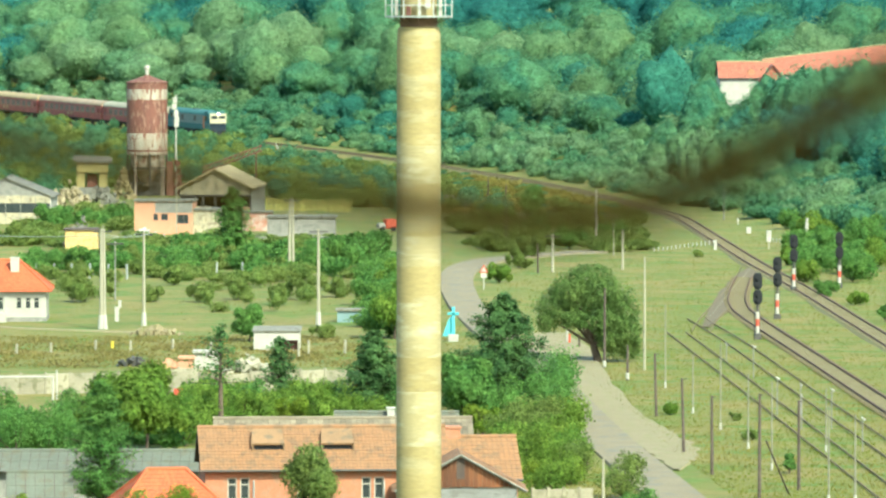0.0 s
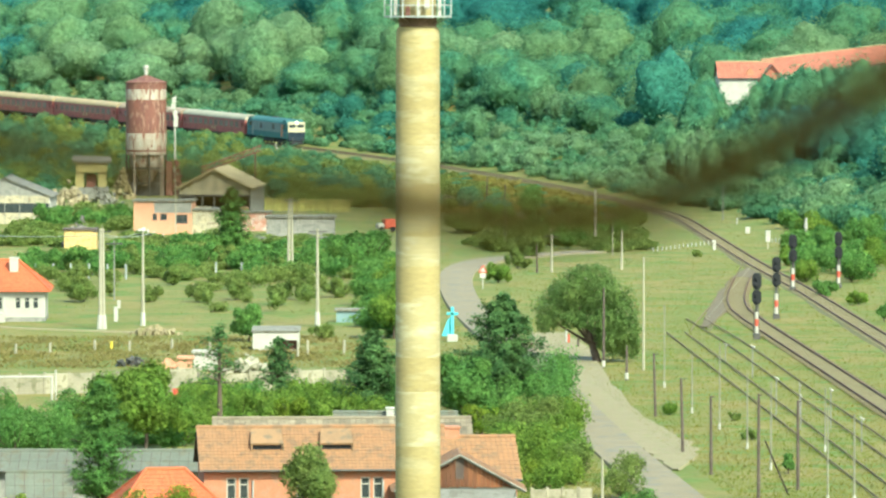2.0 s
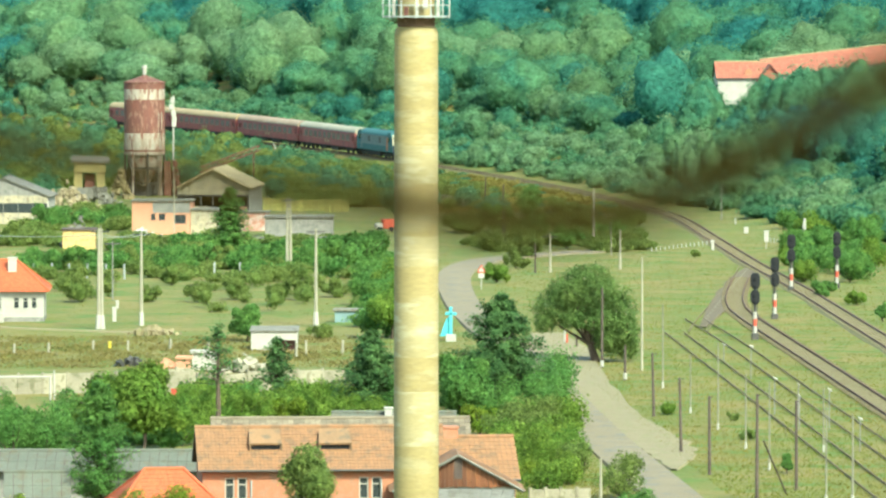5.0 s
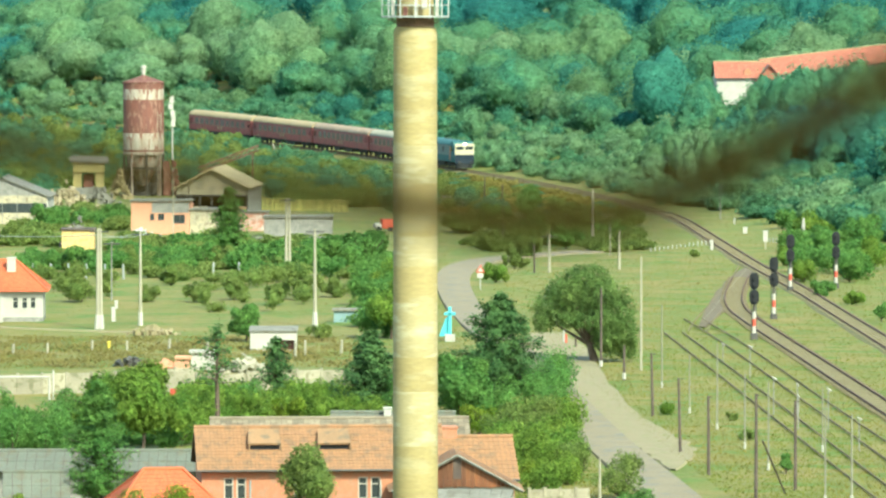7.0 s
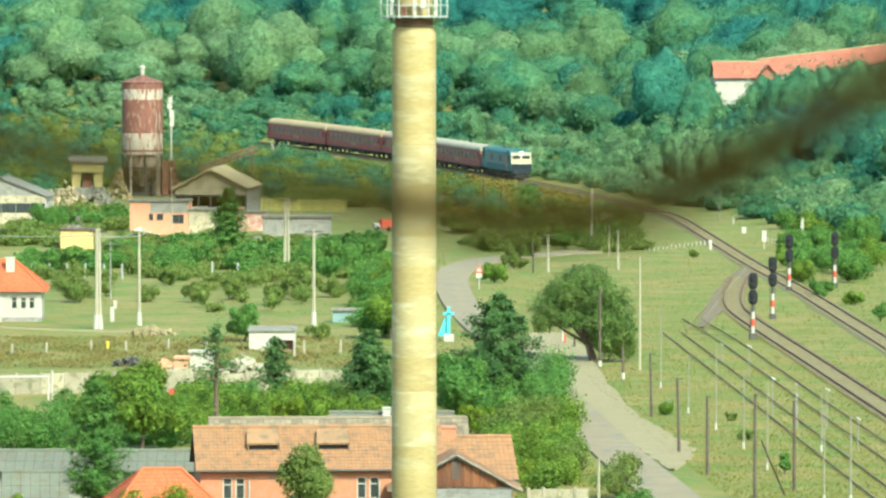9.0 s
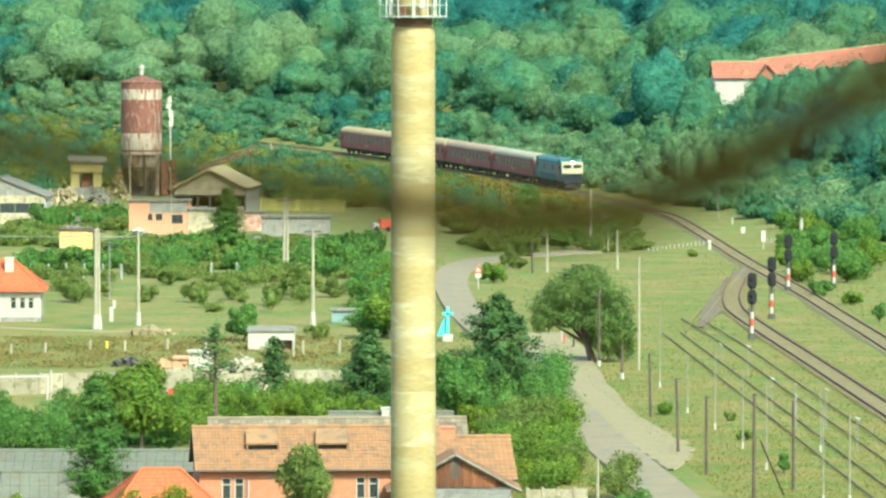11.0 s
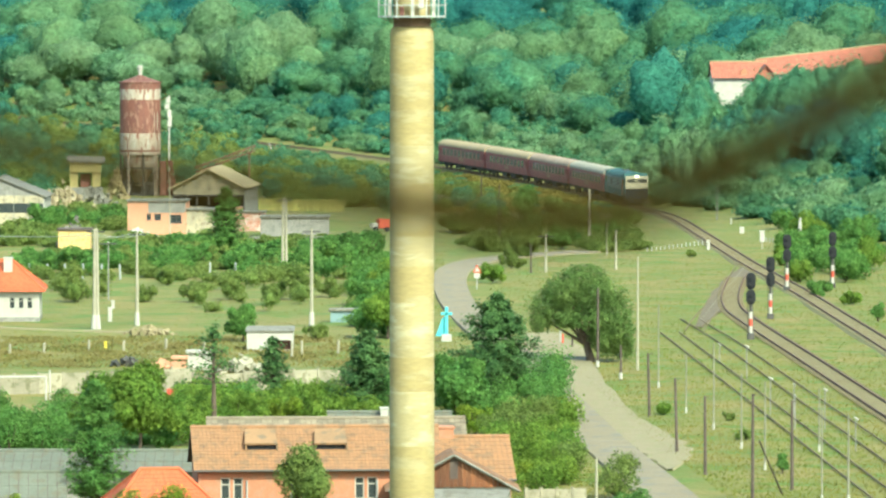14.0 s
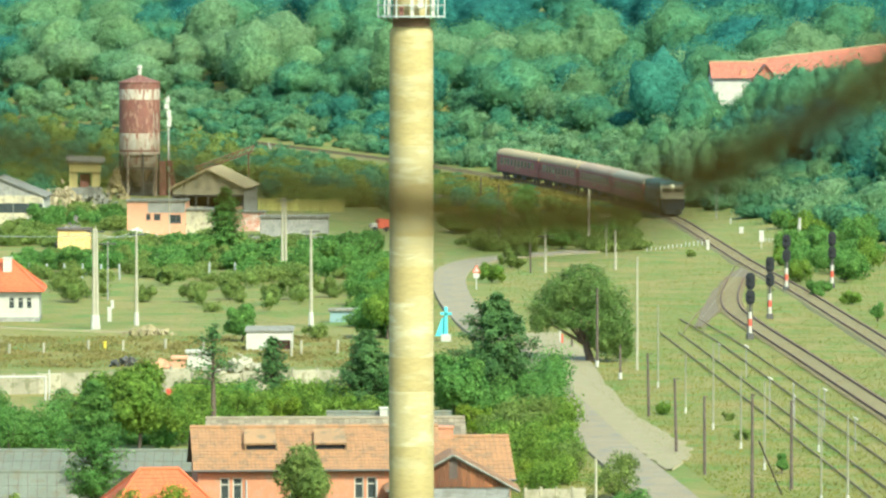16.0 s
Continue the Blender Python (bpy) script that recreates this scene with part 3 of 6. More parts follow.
UNDER = mat("grimy_underframe", (0.014, 0.019, 0.021), (0.026, 0.03, 0.03), 0.8, 0.9)
APRON = mat("blue_black_paint", (0.012, 0.02, 0.03), (0.022, 0.032, 0.042), 0.8, 0.9)
APRON.node_tree.nodes["Principled BSDF"].inputs["Specular IOR Level"].default_value = 0.15
# Sky reflection is painted in as a lighter base colour.
COACH_GLASS = mat("sky_grey_coach_glass", (0.1, 0.075, 0.075), (0.13, 0.1, 0.1), 0.5, 0.25, bump=0)
ROOFPINK = mat("dusty_pinkish_roof", (0.28, 0.21, 0.14), (0.235, 0.175, 0.12), 2.5, 0.9, c=(0.29, 0.235, 0.17))
CREAM = mat("cream_paint", (0.4, 0.37, 0.25), (0.34, 0.31, 0.21), 0.8, 0.75)
LAMP = mat("lit_headlight", (1.0, 0.9, 0.6), (1.0, 0.85, 0.5), 0.3, 0.4, bump=0, glow=1.3)


def bogie(root, y, base, wheels=2):
    b = part("bogie", boxes((-1.05, -0.9, y - base, y + base, 0.45, 0.85), (0.9, 1.05, y - base, y + base, 0.45, 0.85), (-1.0, 1.0, y - 0.3, y + 0.3, 0.5, 0.9), bevel=0.04), UNDER, root)
    for k in range(wheels):
        wy = y - base * 0.72 + 2 * base * 0.72 * k / (wheels - 1)
        for x in (-0.75, 0.75):
            bm = bmesh.new()
            rod(bm, (x - 0.07, wy, 0.46), (x + 0.07, wy, 0.46), 0.46, n=18)
            part("wheel", bm, UNDER, b)


def buffers(root, y, sign):
    for x in (-0.87, 0.87):
        bm = bmesh.new()
        rod(bm, (x, y, 1.05), (x, y + sign * 0.45, 1.05), 0.09, n=10)
        rod(bm, (x, y + sign * 0.45, 1.05), (x, y + sign * 0.55, 1.05), 0.24, n=14)
        part("buffer", bm, UNDER, root)


def coach(roof_mat, label):
    """A coach 24.5 m long, its middle at the origin, on rails at z = 0, nose towards -y."""
    root = tagged(new("passenger_coach"), label, "railway coach", "coaches of the train")
    half, w = 11.95, 1.41
    body = part("body", prism([(-w, 1.05), (-w, 3.0), (-w * 0.985, 3.35), (w * 0.985, 3.35), (w, 3.0), (w, 1.05)], -half, half), MAROON, root)
    arc = [(math.copysign(abs(math.cos(a)) ** 0.8, math.cos(a)) * (w + 0.03), 3.28 + math.sin(a) * 0.8) for a in np.linspace(0, math.pi, 15)]
    part("roof", prism(arc, -half - 0.05, half + 0.05), roof_mat, root, smooth=False)
    for y in np.linspace(-7.6, 7.6, 11):
        part("roof_vent", boxes((-0.25, 0.25, y - 0.2, y + 0.2, 4.04, 4.16), bevel=0.03), roof_mat, root) if abs(y) % 3 < 1.2 else None
    for side in (-1, 1):
        for y in np.linspace(-8.9, 8.9, 10):
            part("window", boxes((side * w - 0.02, side * w + 0.02, y - 0.62, y + 0.62, 2.05, 2.95), bevel=0.015), COACH_GLASS, root)
        for y in (-11.1, 11.1):
            d = part("door", boxes((side * w - 0.03, side * w + 0.035, y - 0.42, y + 0.42, 1.1, 3.0), bevel=0.01), MAROON, root)
            part("pane", boxes((side * w - 0.03, side * w + 0.045, y - 0.25, y + 0.25, 2.1, 2.85)), GLASS, d)
        for y in (-0.62, 0.55):
            part("marking", boxes((side * w - 0.02, side * w + 0.012, y - 0.28, y + 0.28, 1.45, 1.85)), ROOFTAN, root, "faded pale marks")
        part("sill_stripe", boxes((side * w - 0.02, side * w + 0.008, -half + 0.05, half - 0.05, 1.98, 2.02)), ROOFTAN, root)
        for y in (-half + 0.75, half - 0.75):
            part("step_board", boxes((side * 1.2, side * 1.45, y - 0.45, y + 0.45, 0.55, 0.62)), UNDER, root)
    part("underframe", boxes((-1.3, 1.3, -half, half, 0.85, 1.10), (-1.2, 1.2, -4.5, -1.5, 0.35, 0.9), (-1.2, 1.2, 0.8, 3.2, 0.4, 0.9)), UNDER, root)
    for y in (-8.6, 8.6):
        bogie(root, y, 1.5)
    for s in (-1, 1):
        part("gangway", boxes((-0.55, 0.55, s * half, s * (half + 0.28), 1.1, 3.3), bevel=0.05), UNDER, root)
        buffers(root, s * half, s)
    return root


def locomotive():
    root = tagged(new("diesel_locomotive"), "dark teal and grey diesel locomotive with a white cab front", "locomotive")
    half, w = 8.1, 1.46
    part("lower_body", boxes((-w, w, -half, half, 1.05, 2.0), bevel=0.05), TEAL, root)
    part("upper_body", boxes((-w + 0.01, w - 0.01, -half + 1.9, half - 1.9, 1.98, 3.45), bevel=0.04), TEALGREY, root)
    arc = [(math.cos(a) * (w + 0.02), 3.42 + math.sin(a) * 0.72) for a in np.linspace(0, math.pi, 11)]
    part("roof", prism(arc, -half + 0.9, half - 0.9), TEAL, root)
    for s in (-1, 1):
        side = [(s * half, 2.0), (s * (half - 0.12), 2.75), (s * (half - 0.5), 3.62), (s * (half - 1.0), 4.0), (s * (half - 2.0), 4.0), (s * (half - 2.0), 2.0)]
        bm = bmesh.new()
        a = [bm.verts.new((-w, y, z)) for y, z in side]
        b = [bm.verts.new((w, y, z)) for y, z in side]
        bm.faces.new(a), bm.faces.new(b[::-1])
        for i in range(len(a)):
            j = (i + 1) % len(a)
            bm.faces.new((a[i], a[j], b[j], b[i]))
        cab = part("cab", bm, TEAL, root)
        part("cab_front", boxes((-w + 0.02, w - 0.02, s * (half - 0.02), s * (half + 0.05), 2.12, 3.72), bevel=0.04), CREAM, root, "white painted cab front")
        part("apron", boxes((-w + 0.03, w - 0.03, s * (half - 0.02), s * (half + 0.04), 1.02, 2.1), bevel=0.03), APRON, root, "dark blue-black lower front")
        for x in (-0.68, 0.68):
            part("windscreen", boxes((x - 0.55, x + 0.55, s * (half + 0.04), s * (half + 0.075), 2.86, 3.32), bevel=0.01), GLASS, root)
        part("headlight", boxes((-0.22, 0.22, s * (half + 0.05), s * (half + 0.14), 3.5, 3.8), bevel=0.05), LAMP if s < 0 else WHITE, root, "lit yellow headlight")
        for x in (-0.95, 0.95):
            part("marker_lamp", boxes((x - 0.12, x + 0.12, s * (half + 0.05), s * (half + 0.1), 2.0, 2.2), bevel=0.03), STEEL_DARK, root)
        part("buffer_beam", boxes((-1.35, 1.35, s * (half - 0.1), s * (half + 0.12), 0.75, 1.3), bevel=0.03), APRON, root)
        part("snow_plough", boxes((-1.2, 1.2, s * (half - 0.3), s * (half + 0.05), 0.2, 0.7), bevel=0.05), UNDER, root)
        buffers(root, s * (half + 0.1), s)
        for x in (-1, 1):
            part("cab_window", boxes((x * w - 0.03, x * w + 0.02, s * (half - 1.5) - 0.4, s * (half - 1.5) + 0.4, 2.6, 3.3), bevel=0.01), GLASS, root)
            part("cab_door", boxes((x * w - 0.03, x * w + 0.015, s * (half - 2.3) - 0.32, s * (half - 2.3) + 0.32, 1.3, 3.2), bevel=0.01), PINK if s < 0 else TEALGREY, root)
    for x in (-1, 1):
        for y in np.linspace(-4, 4, 6):
            part("grille", boxes((x * w - 0.03, x * w + 0.02, y - 0.45, y + 0.45, 2.35, 3.2), bevel=0.01), STEEL_DARK if int(y * 10) % 3 == 0 else TEALGREY, root)
        part("waist_stripe", boxes((x * w - 0.02, x * w + 0.012, -half + 0.1, half - 0.1, 1.95, 2.05)), TEALGREY, root)
    part("fuel_tank", boxes((-1.2, 1.2, -2.2, 2.2, 0.35, 1.05), bevel=0.1), UNDER, root)
    for y in (-4.9, 4.9):
        bogie(root, y, 2.2, 3)
    part("exhaust", boxes((-0.4, 0.4, -0.8, 0.8, 4.05, 4.22), bevel=0.04), STEEL_DARK, root)
    return root


LOCO = locomotive()
COACHES = [coach(ROOFGREY, "maroon passenger coach with a dusty grey roof behind the locomotive")]
COACHES.append(coach(ROOFPINK, "maroon passenger coach with a dusty pinkish roof"))
for label in ("maroon passenger coach with a dusty tan roof",) * 2:
    COACHES.append(coach(ROOFTAN, label))

# ---------- buildings ----------


def holed_wall(x0, x1, y0, y1, z0, z1, holes):
    """A wall slab with rectangular openings (xa, xb, za, zb), all through it."""
    xs = sorted({x0, x1, *[v for h in holes for v in h[:2]]})
    zs = sorted({z0, z1, *[v for h in holes for v in h[2:]]})
    bm = bmesh.new()
    for a, b in zip(xs, xs[1:]):
        run = None
        for c, d in zip(zs, zs[1:]):
            mx, mz = (a + b) / 2, (c + d) / 2
            if any(h[0] < mx < h[1] and h[2] < mz < h[3] for h in holes):
                if run:
                    box(bm, a, b, y0, y1, *run)
                run = None
            else:
                run = (run[0], d) if run else (c, d)
        if run:
            box(bm, a, b, y0, y1, *run)
    bmesh.ops.remove_doubles(bm, verts=bm.verts, dist=0.0005)
    return bm


def window_set(root, x, y, z, w, h, frame_mat=None, bars=1, pane_mat=None):
    """A framed window in an opening of the wall whose front is at y, facing -y."""
    f = 0.07
    fr = frame_mat or WHITE
    wn_ = part("window", boxes((x - w / 2, x - w / 2 + f, y - 0.02, y + 0.08, z, z + h), (x + w / 2 - f, x + w / 2, y - 0.02, y + 0.08, z, z + h),
                               (x - w / 2 + f, x + w / 2 - f, y - 0.02, y + 0.08, z, z + f), (x - w / 2 + f, x + w / 2 - f, y - 0.02, y + 0.08, z + h - f, z + h)), fr, root)
    part("pane", boxes((x - w / 2 + f, x + w / 2 - f, y + 0.05, y + 0.07, z + f, z + h - f)), pane_mat or GLASS, wn_)
    for k in range(bars):
        zz = z + h * (0.68 if bars == 1 else (k + 1) / (bars + 1))
        part("glazing_bar", boxes((x - w / 2 + f, x + w / 2 - f, y + 0.01, y + 0.05, zz - 0.03, zz + 0.03)), fr, wn_)
    part("sill", boxes((x - w / 2 - 0.06, x + w / 2 + 0.06, y - 0.08, y + 0.02, z - 0.06, z)), fr, wn_)


def tile_slope(root, a, b, c, d, material, tw=0.26, th=0.36, seed=1):
    """Overlapping clay tiles on the slope between the eave a-b and the ridge d-c, each a thin tilted plate."""
    rng = np.random.default_rng(seed)
    a, b, c, d = (np.array(v, float) for v in (a, b, c, d))
    along, up = b - a, d - a
    nrm = np.cross(along, up)
    nrm /= np.linalg.norm(nrm)
    if nrm[2] < 0:
        nrm = -nrm
    rows, cols = max(2, round(np.linalg.norm(up) / th)), max(2, round(np.linalg.norm(along) / tw))
    verts, faces = [], []
    for r in range(rows):
        for k in range(cols):
            u0, u1 = (k + 0.03) / cols, (k + 0.97) / cols
            v0, v1 = r / rows - 0.03, (r + 1.12) / rows
            j = rng.normal(0, 0.006, 4)
            n0 = len(verts)
            left = lambda u, v: a + along * u * (1 - v) + (d - a) * v + (c - d) * u * v
            for (u, v, lift), q in zip(((u0, v0, 0.036), (u1, v0, 0.036), (u1, min(v1, 1), 0.012), (u0, min(v1, 1), 0.012)), j):
                verts.append(left(u, v) + nrm * (lift + q))
            verts += [verts[n0] - nrm * 0.05, verts[n0 + 1] - nrm * 0.05]
            faces += [(n0, n0 + 1, n0 + 2, n0 + 3), (n0 + 4, n0 + 5, n0 + 1, n0)]
    ob = obj("roof_tiles", verts, faces, material, root)
    tagged(ob, kind="stuff")
    return ob


def island_mat(name, a, b, rough=0.85, spread=0.25, size=1.3, c=None):
    """A roof tile surface whose tone changes from tile to tile."""
    if name in MATS:
        return MATS[name]
    m = mat(name, a, b, size, rough, c=c, fine=10, bump=0.2)
    n, l = m.node_tree.nodes, m.node_tree.links
    hs = [x for x in n if x.type == "HUE_SAT"][0]
    old = hs.inputs["Value"].links[0].from_socket
    mr, mul, g = n.new("ShaderNodeMapRange"), n.new("ShaderNodeMath"), n.new("ShaderNodeNewGeometry")
    mul.operation = "MULTIPLY"
    mr.inputs[3].default_value, mr.inputs[4].default_value = 1 - spread, 1 + spread
    l.new(g.outputs["Random Per Island"], mr.inputs[0]), l.new(mr.outputs[0], mul.inputs[0]), l.new(old, mul.inputs[1]), l.new(mul.outputs[0], hs.inputs["Value"])
    return m


TILES_ORANGE = island_mat("weathered_orange_tile", (0.255, 0.132, 0.06), (0.232, 0.128, 0.062), spread=0.05, c=(0.175, 0.108, 0.058))
TILES_RED = island_mat("new_red_tile", (0.435, 0.101, 0.0375), (0.39, 0.0975, 0.0375), spread=0.12)
TILES_FAR = island_mat("dull_red_tile", (0.315, 0.105, 0.0638), (0.277, 0.101, 0.0638), spread=0.15)
TILES_GREY = island_mat("grey_brown_tile", (0.15, 0.124, 0.0825), (0.195, 0.165, 0.112), spread=0.3)
SHEET = island_mat("grey_sheet", (0.118, 0.13, 0.1), (0.098, 0.108, 0.082), spread=0.04, c=(0.105, 0.102, 0.07))


def gabled(name, place, turn, length, depth, wall_h, rise, wall, tiles, label, windows=(), over=0.35, verge=0.25, tile=(0.26, 0.36), roof_base=None, ridge_mat=None, category="house", gable_mat=None, bars=1):
    """A gabled building, its front towards -y, the ridge along x. windows: (x, sill, width, height) in the front."""
    root = thing(name, place, turn, label, category)
    hl, hd = length / 2, depth / 2
    holes = [(x - w / 2, x + w / 2, z, z + h) for x, z, w, h in windows]
    part("front_wall", holed_wall(-hl, hl, -hd, -hd + 0.3, -0.3, wall_h, holes), wall, root)
    part("back_wall", boxes((-hl, hl, hd - 0.3, hd, -0.3, wall_h)), wall, root)
    for s in (-1, 1):
        bm = bmesh.new()
        pr = [(-hd + 0.3, -0.3), (-hd + 0.3, wall_h), (-hd + 0.02, wall_h), (0, wall_h + rise - 0.06), (hd - 0.02, wall_h), (hd - 0.3, wall_h), (hd - 0.3, -0.3)]
        u = [bm.verts.new((s * hl, y, z)) for y, z in pr]
        v = [bm.verts.new((s * (hl - 0.3), y, z)) for y, z in pr]
        bm.faces.new(u), bm.faces.new(v[::-1])
        for i in range(len(u)):
            j = (i + 1) % len(u)
            bm.faces.new((u[i], u[j], v[j], v[i]))
        part("gable_wall", bm, gable_mat or wall, root)
    for x, z, w, h in windows:
        window_set(root, x, -hd + 0.08, z, w, h, bars=bars)
    k = rise / hd
    for s in (-1, 1):
        e, r = (-hl - verge, s * (hd + over), wall_h - over * k), (-hl - verge, 0, wall_h + rise)
        e2, r2 = (hl + verge, e[1], e[2]), (hl + verge, 0, r[2])
        rf = part("roof", slab([e, e2, r2, r], 0.12), roof_base or WOODPOLE, root)
        if s < 0 or depth < 4:
            tile_slope(rf, e, e2, r2, r, tiles, *tile)
    bm = bmesh.new()
    rod(bm, (-hl - verge, 0, wall_h + rise + 0.03), (hl + verge, 0, wall_h + rise + 0.03), 0.11, n=8)
    part("ridge", bm, ridge_mat or tiles, root)
    bm = bmesh.new()
    rod(bm, (-hl - verge, -hd - over - 0.07, wall_h - over * k - 0.04), (hl + verge, -hd - over - 0.07, wall_h - over * k - 0.04), 0.06, n=8)
    part("gutter", bm, STEEL_DARK, root)
    return root


def hipped(name, place, turn, length, depth, wall_h, rise, wall, tiles, label, windows=(), over=0.4, hip=None):
    root = thing(name, place, turn, label, "house")
    hl, hd = length / 2, depth / 2
    hip = hd if hip is None else hip
    holes = [(x - w / 2, x + w / 2, z, z + h) for x, z, w, h in windows]
    part("front_wall", holed_wall(-hl, hl, -hd, -hd + 0.3, -0.3, wall_h, holes), wall, root)
    part("back_wall", boxes((-hl, hl, hd - 0.3, hd, -0.3, wall_h)), wall, root)
    for s in (-1, 1):
        part("side_wall", boxes((s * hl, s * (hl - 0.3), -hd + 0.3, hd - 0.3, -0.3, wall_h)), wall, root)
    for x, z, w, h in windows:
        window_set(root, x, -hd + 0.08, z, w, h)
    a, b, c, d = (-hl - over, -hd - over, wall_h), (hl + over, -hd - over, wall_h), (hl + over, hd + over, wall_h), (-hl - over, hd + over, wall_h)
    r0, r1 = (-hl + hip, 0, wall_h + rise), (hl - hip, 0, wall_h + rise)
    for q, (e0, e1, t1, t0) in enumerate(((a, b, r1, r0), (b, c, r1, r1), (c, d, r0, r1), (d, a, r0, r0))):
        pts = [e0, e1, t1] if t0 == t1 else [e0, e1, t1, t0]
        rf = part("roof", slab(pts, 0.08), TILE_RED, root)
        if q != 2:
            tile_slope(rf, e0, e1, t1, t0, tiles, 0.28, 0.36)
    bm = bmesh.new()
    for p, q in ((a, r0), (b, r1), (c, r1), (d, r0), (r0, r1)):
        rod(bm, Vector(p) + Vector((0, 0, 0.05)), Vector(q) + Vector((0, 0, 0.05)), 0.09, n=6)
    part("ridge", bm, tiles, root)
    part("soffit", boxes((-hl - over + 0.02, hl + over - 0.02, -hd - over + 0.02, hd + over - 0.02, wall_h - 0.14, wall_h - 0.09)), WHITE, root)
    return root


def stack(root, x, y, z0, z1, w=0.55, material=None):
    c = part("chimney", boxes((x - w / 2, x + w / 2, y - w / 2, y + w / 2, z0, z1)), material or WHITE, root)
    part("chimney_cap", boxes((x - w / 2 - 0.06, x + w / 2 + 0.06, y - w / 2 - 0.06, y + w / 2 + 0.06, z1, z1 + 0.12), bevel=0.02), material or WHITE, c)


# long orange-roofed house beside the chimney stack
LONG_HOUSE = gabled("house", (-6.55, 316, -0.25), 5, 12.4, 6.4, 3.05, 1.75, PINK, TILES_ORANGE, "long pink house with a weathered orange tiled roof", over=0.35,
                    windows=[(x, 1.3, 0.5, 1.15) for x in (-4.8, -4.15, -1.2, -0.6, 2.1, 2.75, 4.1)], tile=(0.2, 0.3))


def roof_hatch(root, x, t):
    """A low dormer with a dark slot in the front slope; t: how far up the slope."""
    hd, wall_h, rise = 3.2, 3.05, 1.75
    y, z = -hd * (1 - t), wall_h + rise * t
    d = part("dormer", slab([(x - 0.85, y - 0.25, z + 0.34), (x + 0.85, y - 0.25, z + 0.34), (x + 0.75, y + 1.25, z + 0.98), (x - 0.75, y + 1.25, z + 0.98)], 0.10), TILE_OLD, root, "low eyebrow dormer with dark slot")
    part("slot", boxes((x - 0.75, x + 0.75, y - 0.05, y + 0.3, z - 0.1, z + 0.24)), BLACK, d)
    for s in (-1, 1):
        part("cheek", slab([(x + s * 0.8, y - 0.2, z - 0.05), (x + s * 0.8, y - 0.2, z + 0.3), (x + s * 0.75, y + 1.2, z + 0.95)], 0.06), TILE_OLD, d)


roof_hatch(LONG_HOUSE, -2.9, 0.42)
roof_hatch(LONG_HOUSE, 0.7, 0.42)
part("downpipe", rod(bmesh.new(), (-3.7, -3.28, 0), (-3.7, -3.28, 2.3), 0.05), STEEL_PALE, LONG_HOUSE)
part("downpipe", rod(bmesh.new(), (3.0, -3.28, 0), (3.0, -3.28, 2.3), 0.05), STEEL_PALE, LONG_HOUSE)

EAST_WING = gabled("house", (1.2, 318.5, -0.7), 6, 4.3, 6.0, 2.75, 1.8, PINK, TILES_ORANGE, "short orange-roofed wing of the pink house", over=0.3)
stack(EAST_WING, -1.0, 0.3, 4.2, 5.0, 0.9, PINK)


def plank_barn():
    """Timber gable of brown boards on a white wall, a tiled roof behind it."""
    w, eave, top, depth = 5.8, 2.05, 3.65, 4.6
    root = thing("barn", (0.65, 309.0, 0.0), 2, "barn with brown plank gable over a white wall", "barn")
    part("lower_wall", boxes((-w / 2, w / 2, 0.1, depth, -0.3, eave)), WHITE, root, "white plastered wall")
    n = 26
    for k in range(n):
        x0, x1 = -w / 2 + w * k / n + 0.008, -w / 2 + w * (k + 1) / n - 0.008
        h0, h1 = (eave + (top - eave) * (1 - abs(x) / (w / 2)) - 0.05 for x in (x0, x1))
        o = random.uniform(0, 0.025)
        part("plank", prism([(x0, eave - random.uniform(0.02, 0.1)), (x1, eave - random.uniform(0.02, 0.1)), (x1, max(h1, eave)), (x0, max(h0, eave))], -o - 0.03, 0.06), PLANK, root)
    part("hatch", boxes((-0.2, 0.22, -0.07, -0.03, eave + 0.35, eave + 1.4), bevel=0.01), WOODPOLE, root, "dark loft hatch")
    for s in (-1, 1):
        e, r = (s * (w / 2 + 0.45), -0.3, eave - 0.45 * (top - eave) / (w / 2)), (0, -0.3, top)
        rf = part("roof", slab([e, (e[0], depth, e[2]), (0, depth, top), r], 0.10), GREYWALL, root)
        tile_slope(rf, e, (e[0], depth, e[2]), (0, depth, top), r, TILES_ORANGE, 0.26, 0.36)
        bm = bmesh.new()
        rod(bm, (e[0], -0.33, e[2] - 0.02), (0, -0.33, top - 0.02), 0.07, n=4)
        part("barge_board", bm, FIBRE, root)


plank_barn()


def lean_to(place, turn, w, d, h0, h1, label):
    root = thing("shed", place, turn, label, "shed")
    part("wall", boxes((-w / 2, w / 2, 0.1, d, -0.3, h0 - 0.05)), WHITE, root)
    n = max(3, round(w / 0.5))
    for k in range(n):
        x0, x1 = -w / 2 - 0.2 + (w + 0.4) * k / n, -w / 2 - 0.2 + (w + 0.4) * (k + 1) / n - 0.015
        part("roof_sheet", slab([(x0, -0.25, h0 - 0.1), (x1, -0.25, h0 - 0.1), (x1, d, h1), (x0, d, h1)], 0.05), FIBRE, root)


lean_to((1.25, 303.6, 0), -6, 3.4, 3.4, 1.25, 2.05, "lean-to shed with a grey fibre-cement roof")
lean_to((0.9, 299.4, 0), -8, 3.0, 2.8, 0.9, 1.55, "low shed with a grey fibre-cement roof")

# grey old building behind the long house
gabled("house", (-5.7, 331.0, 0.1), 3, 13.6, 6.0, 2.25, 1.6, GREYWALL, TILES_GREY, "old house with a mossy grey-brown roof", over=0.4, tile=(0.3, 0.4))
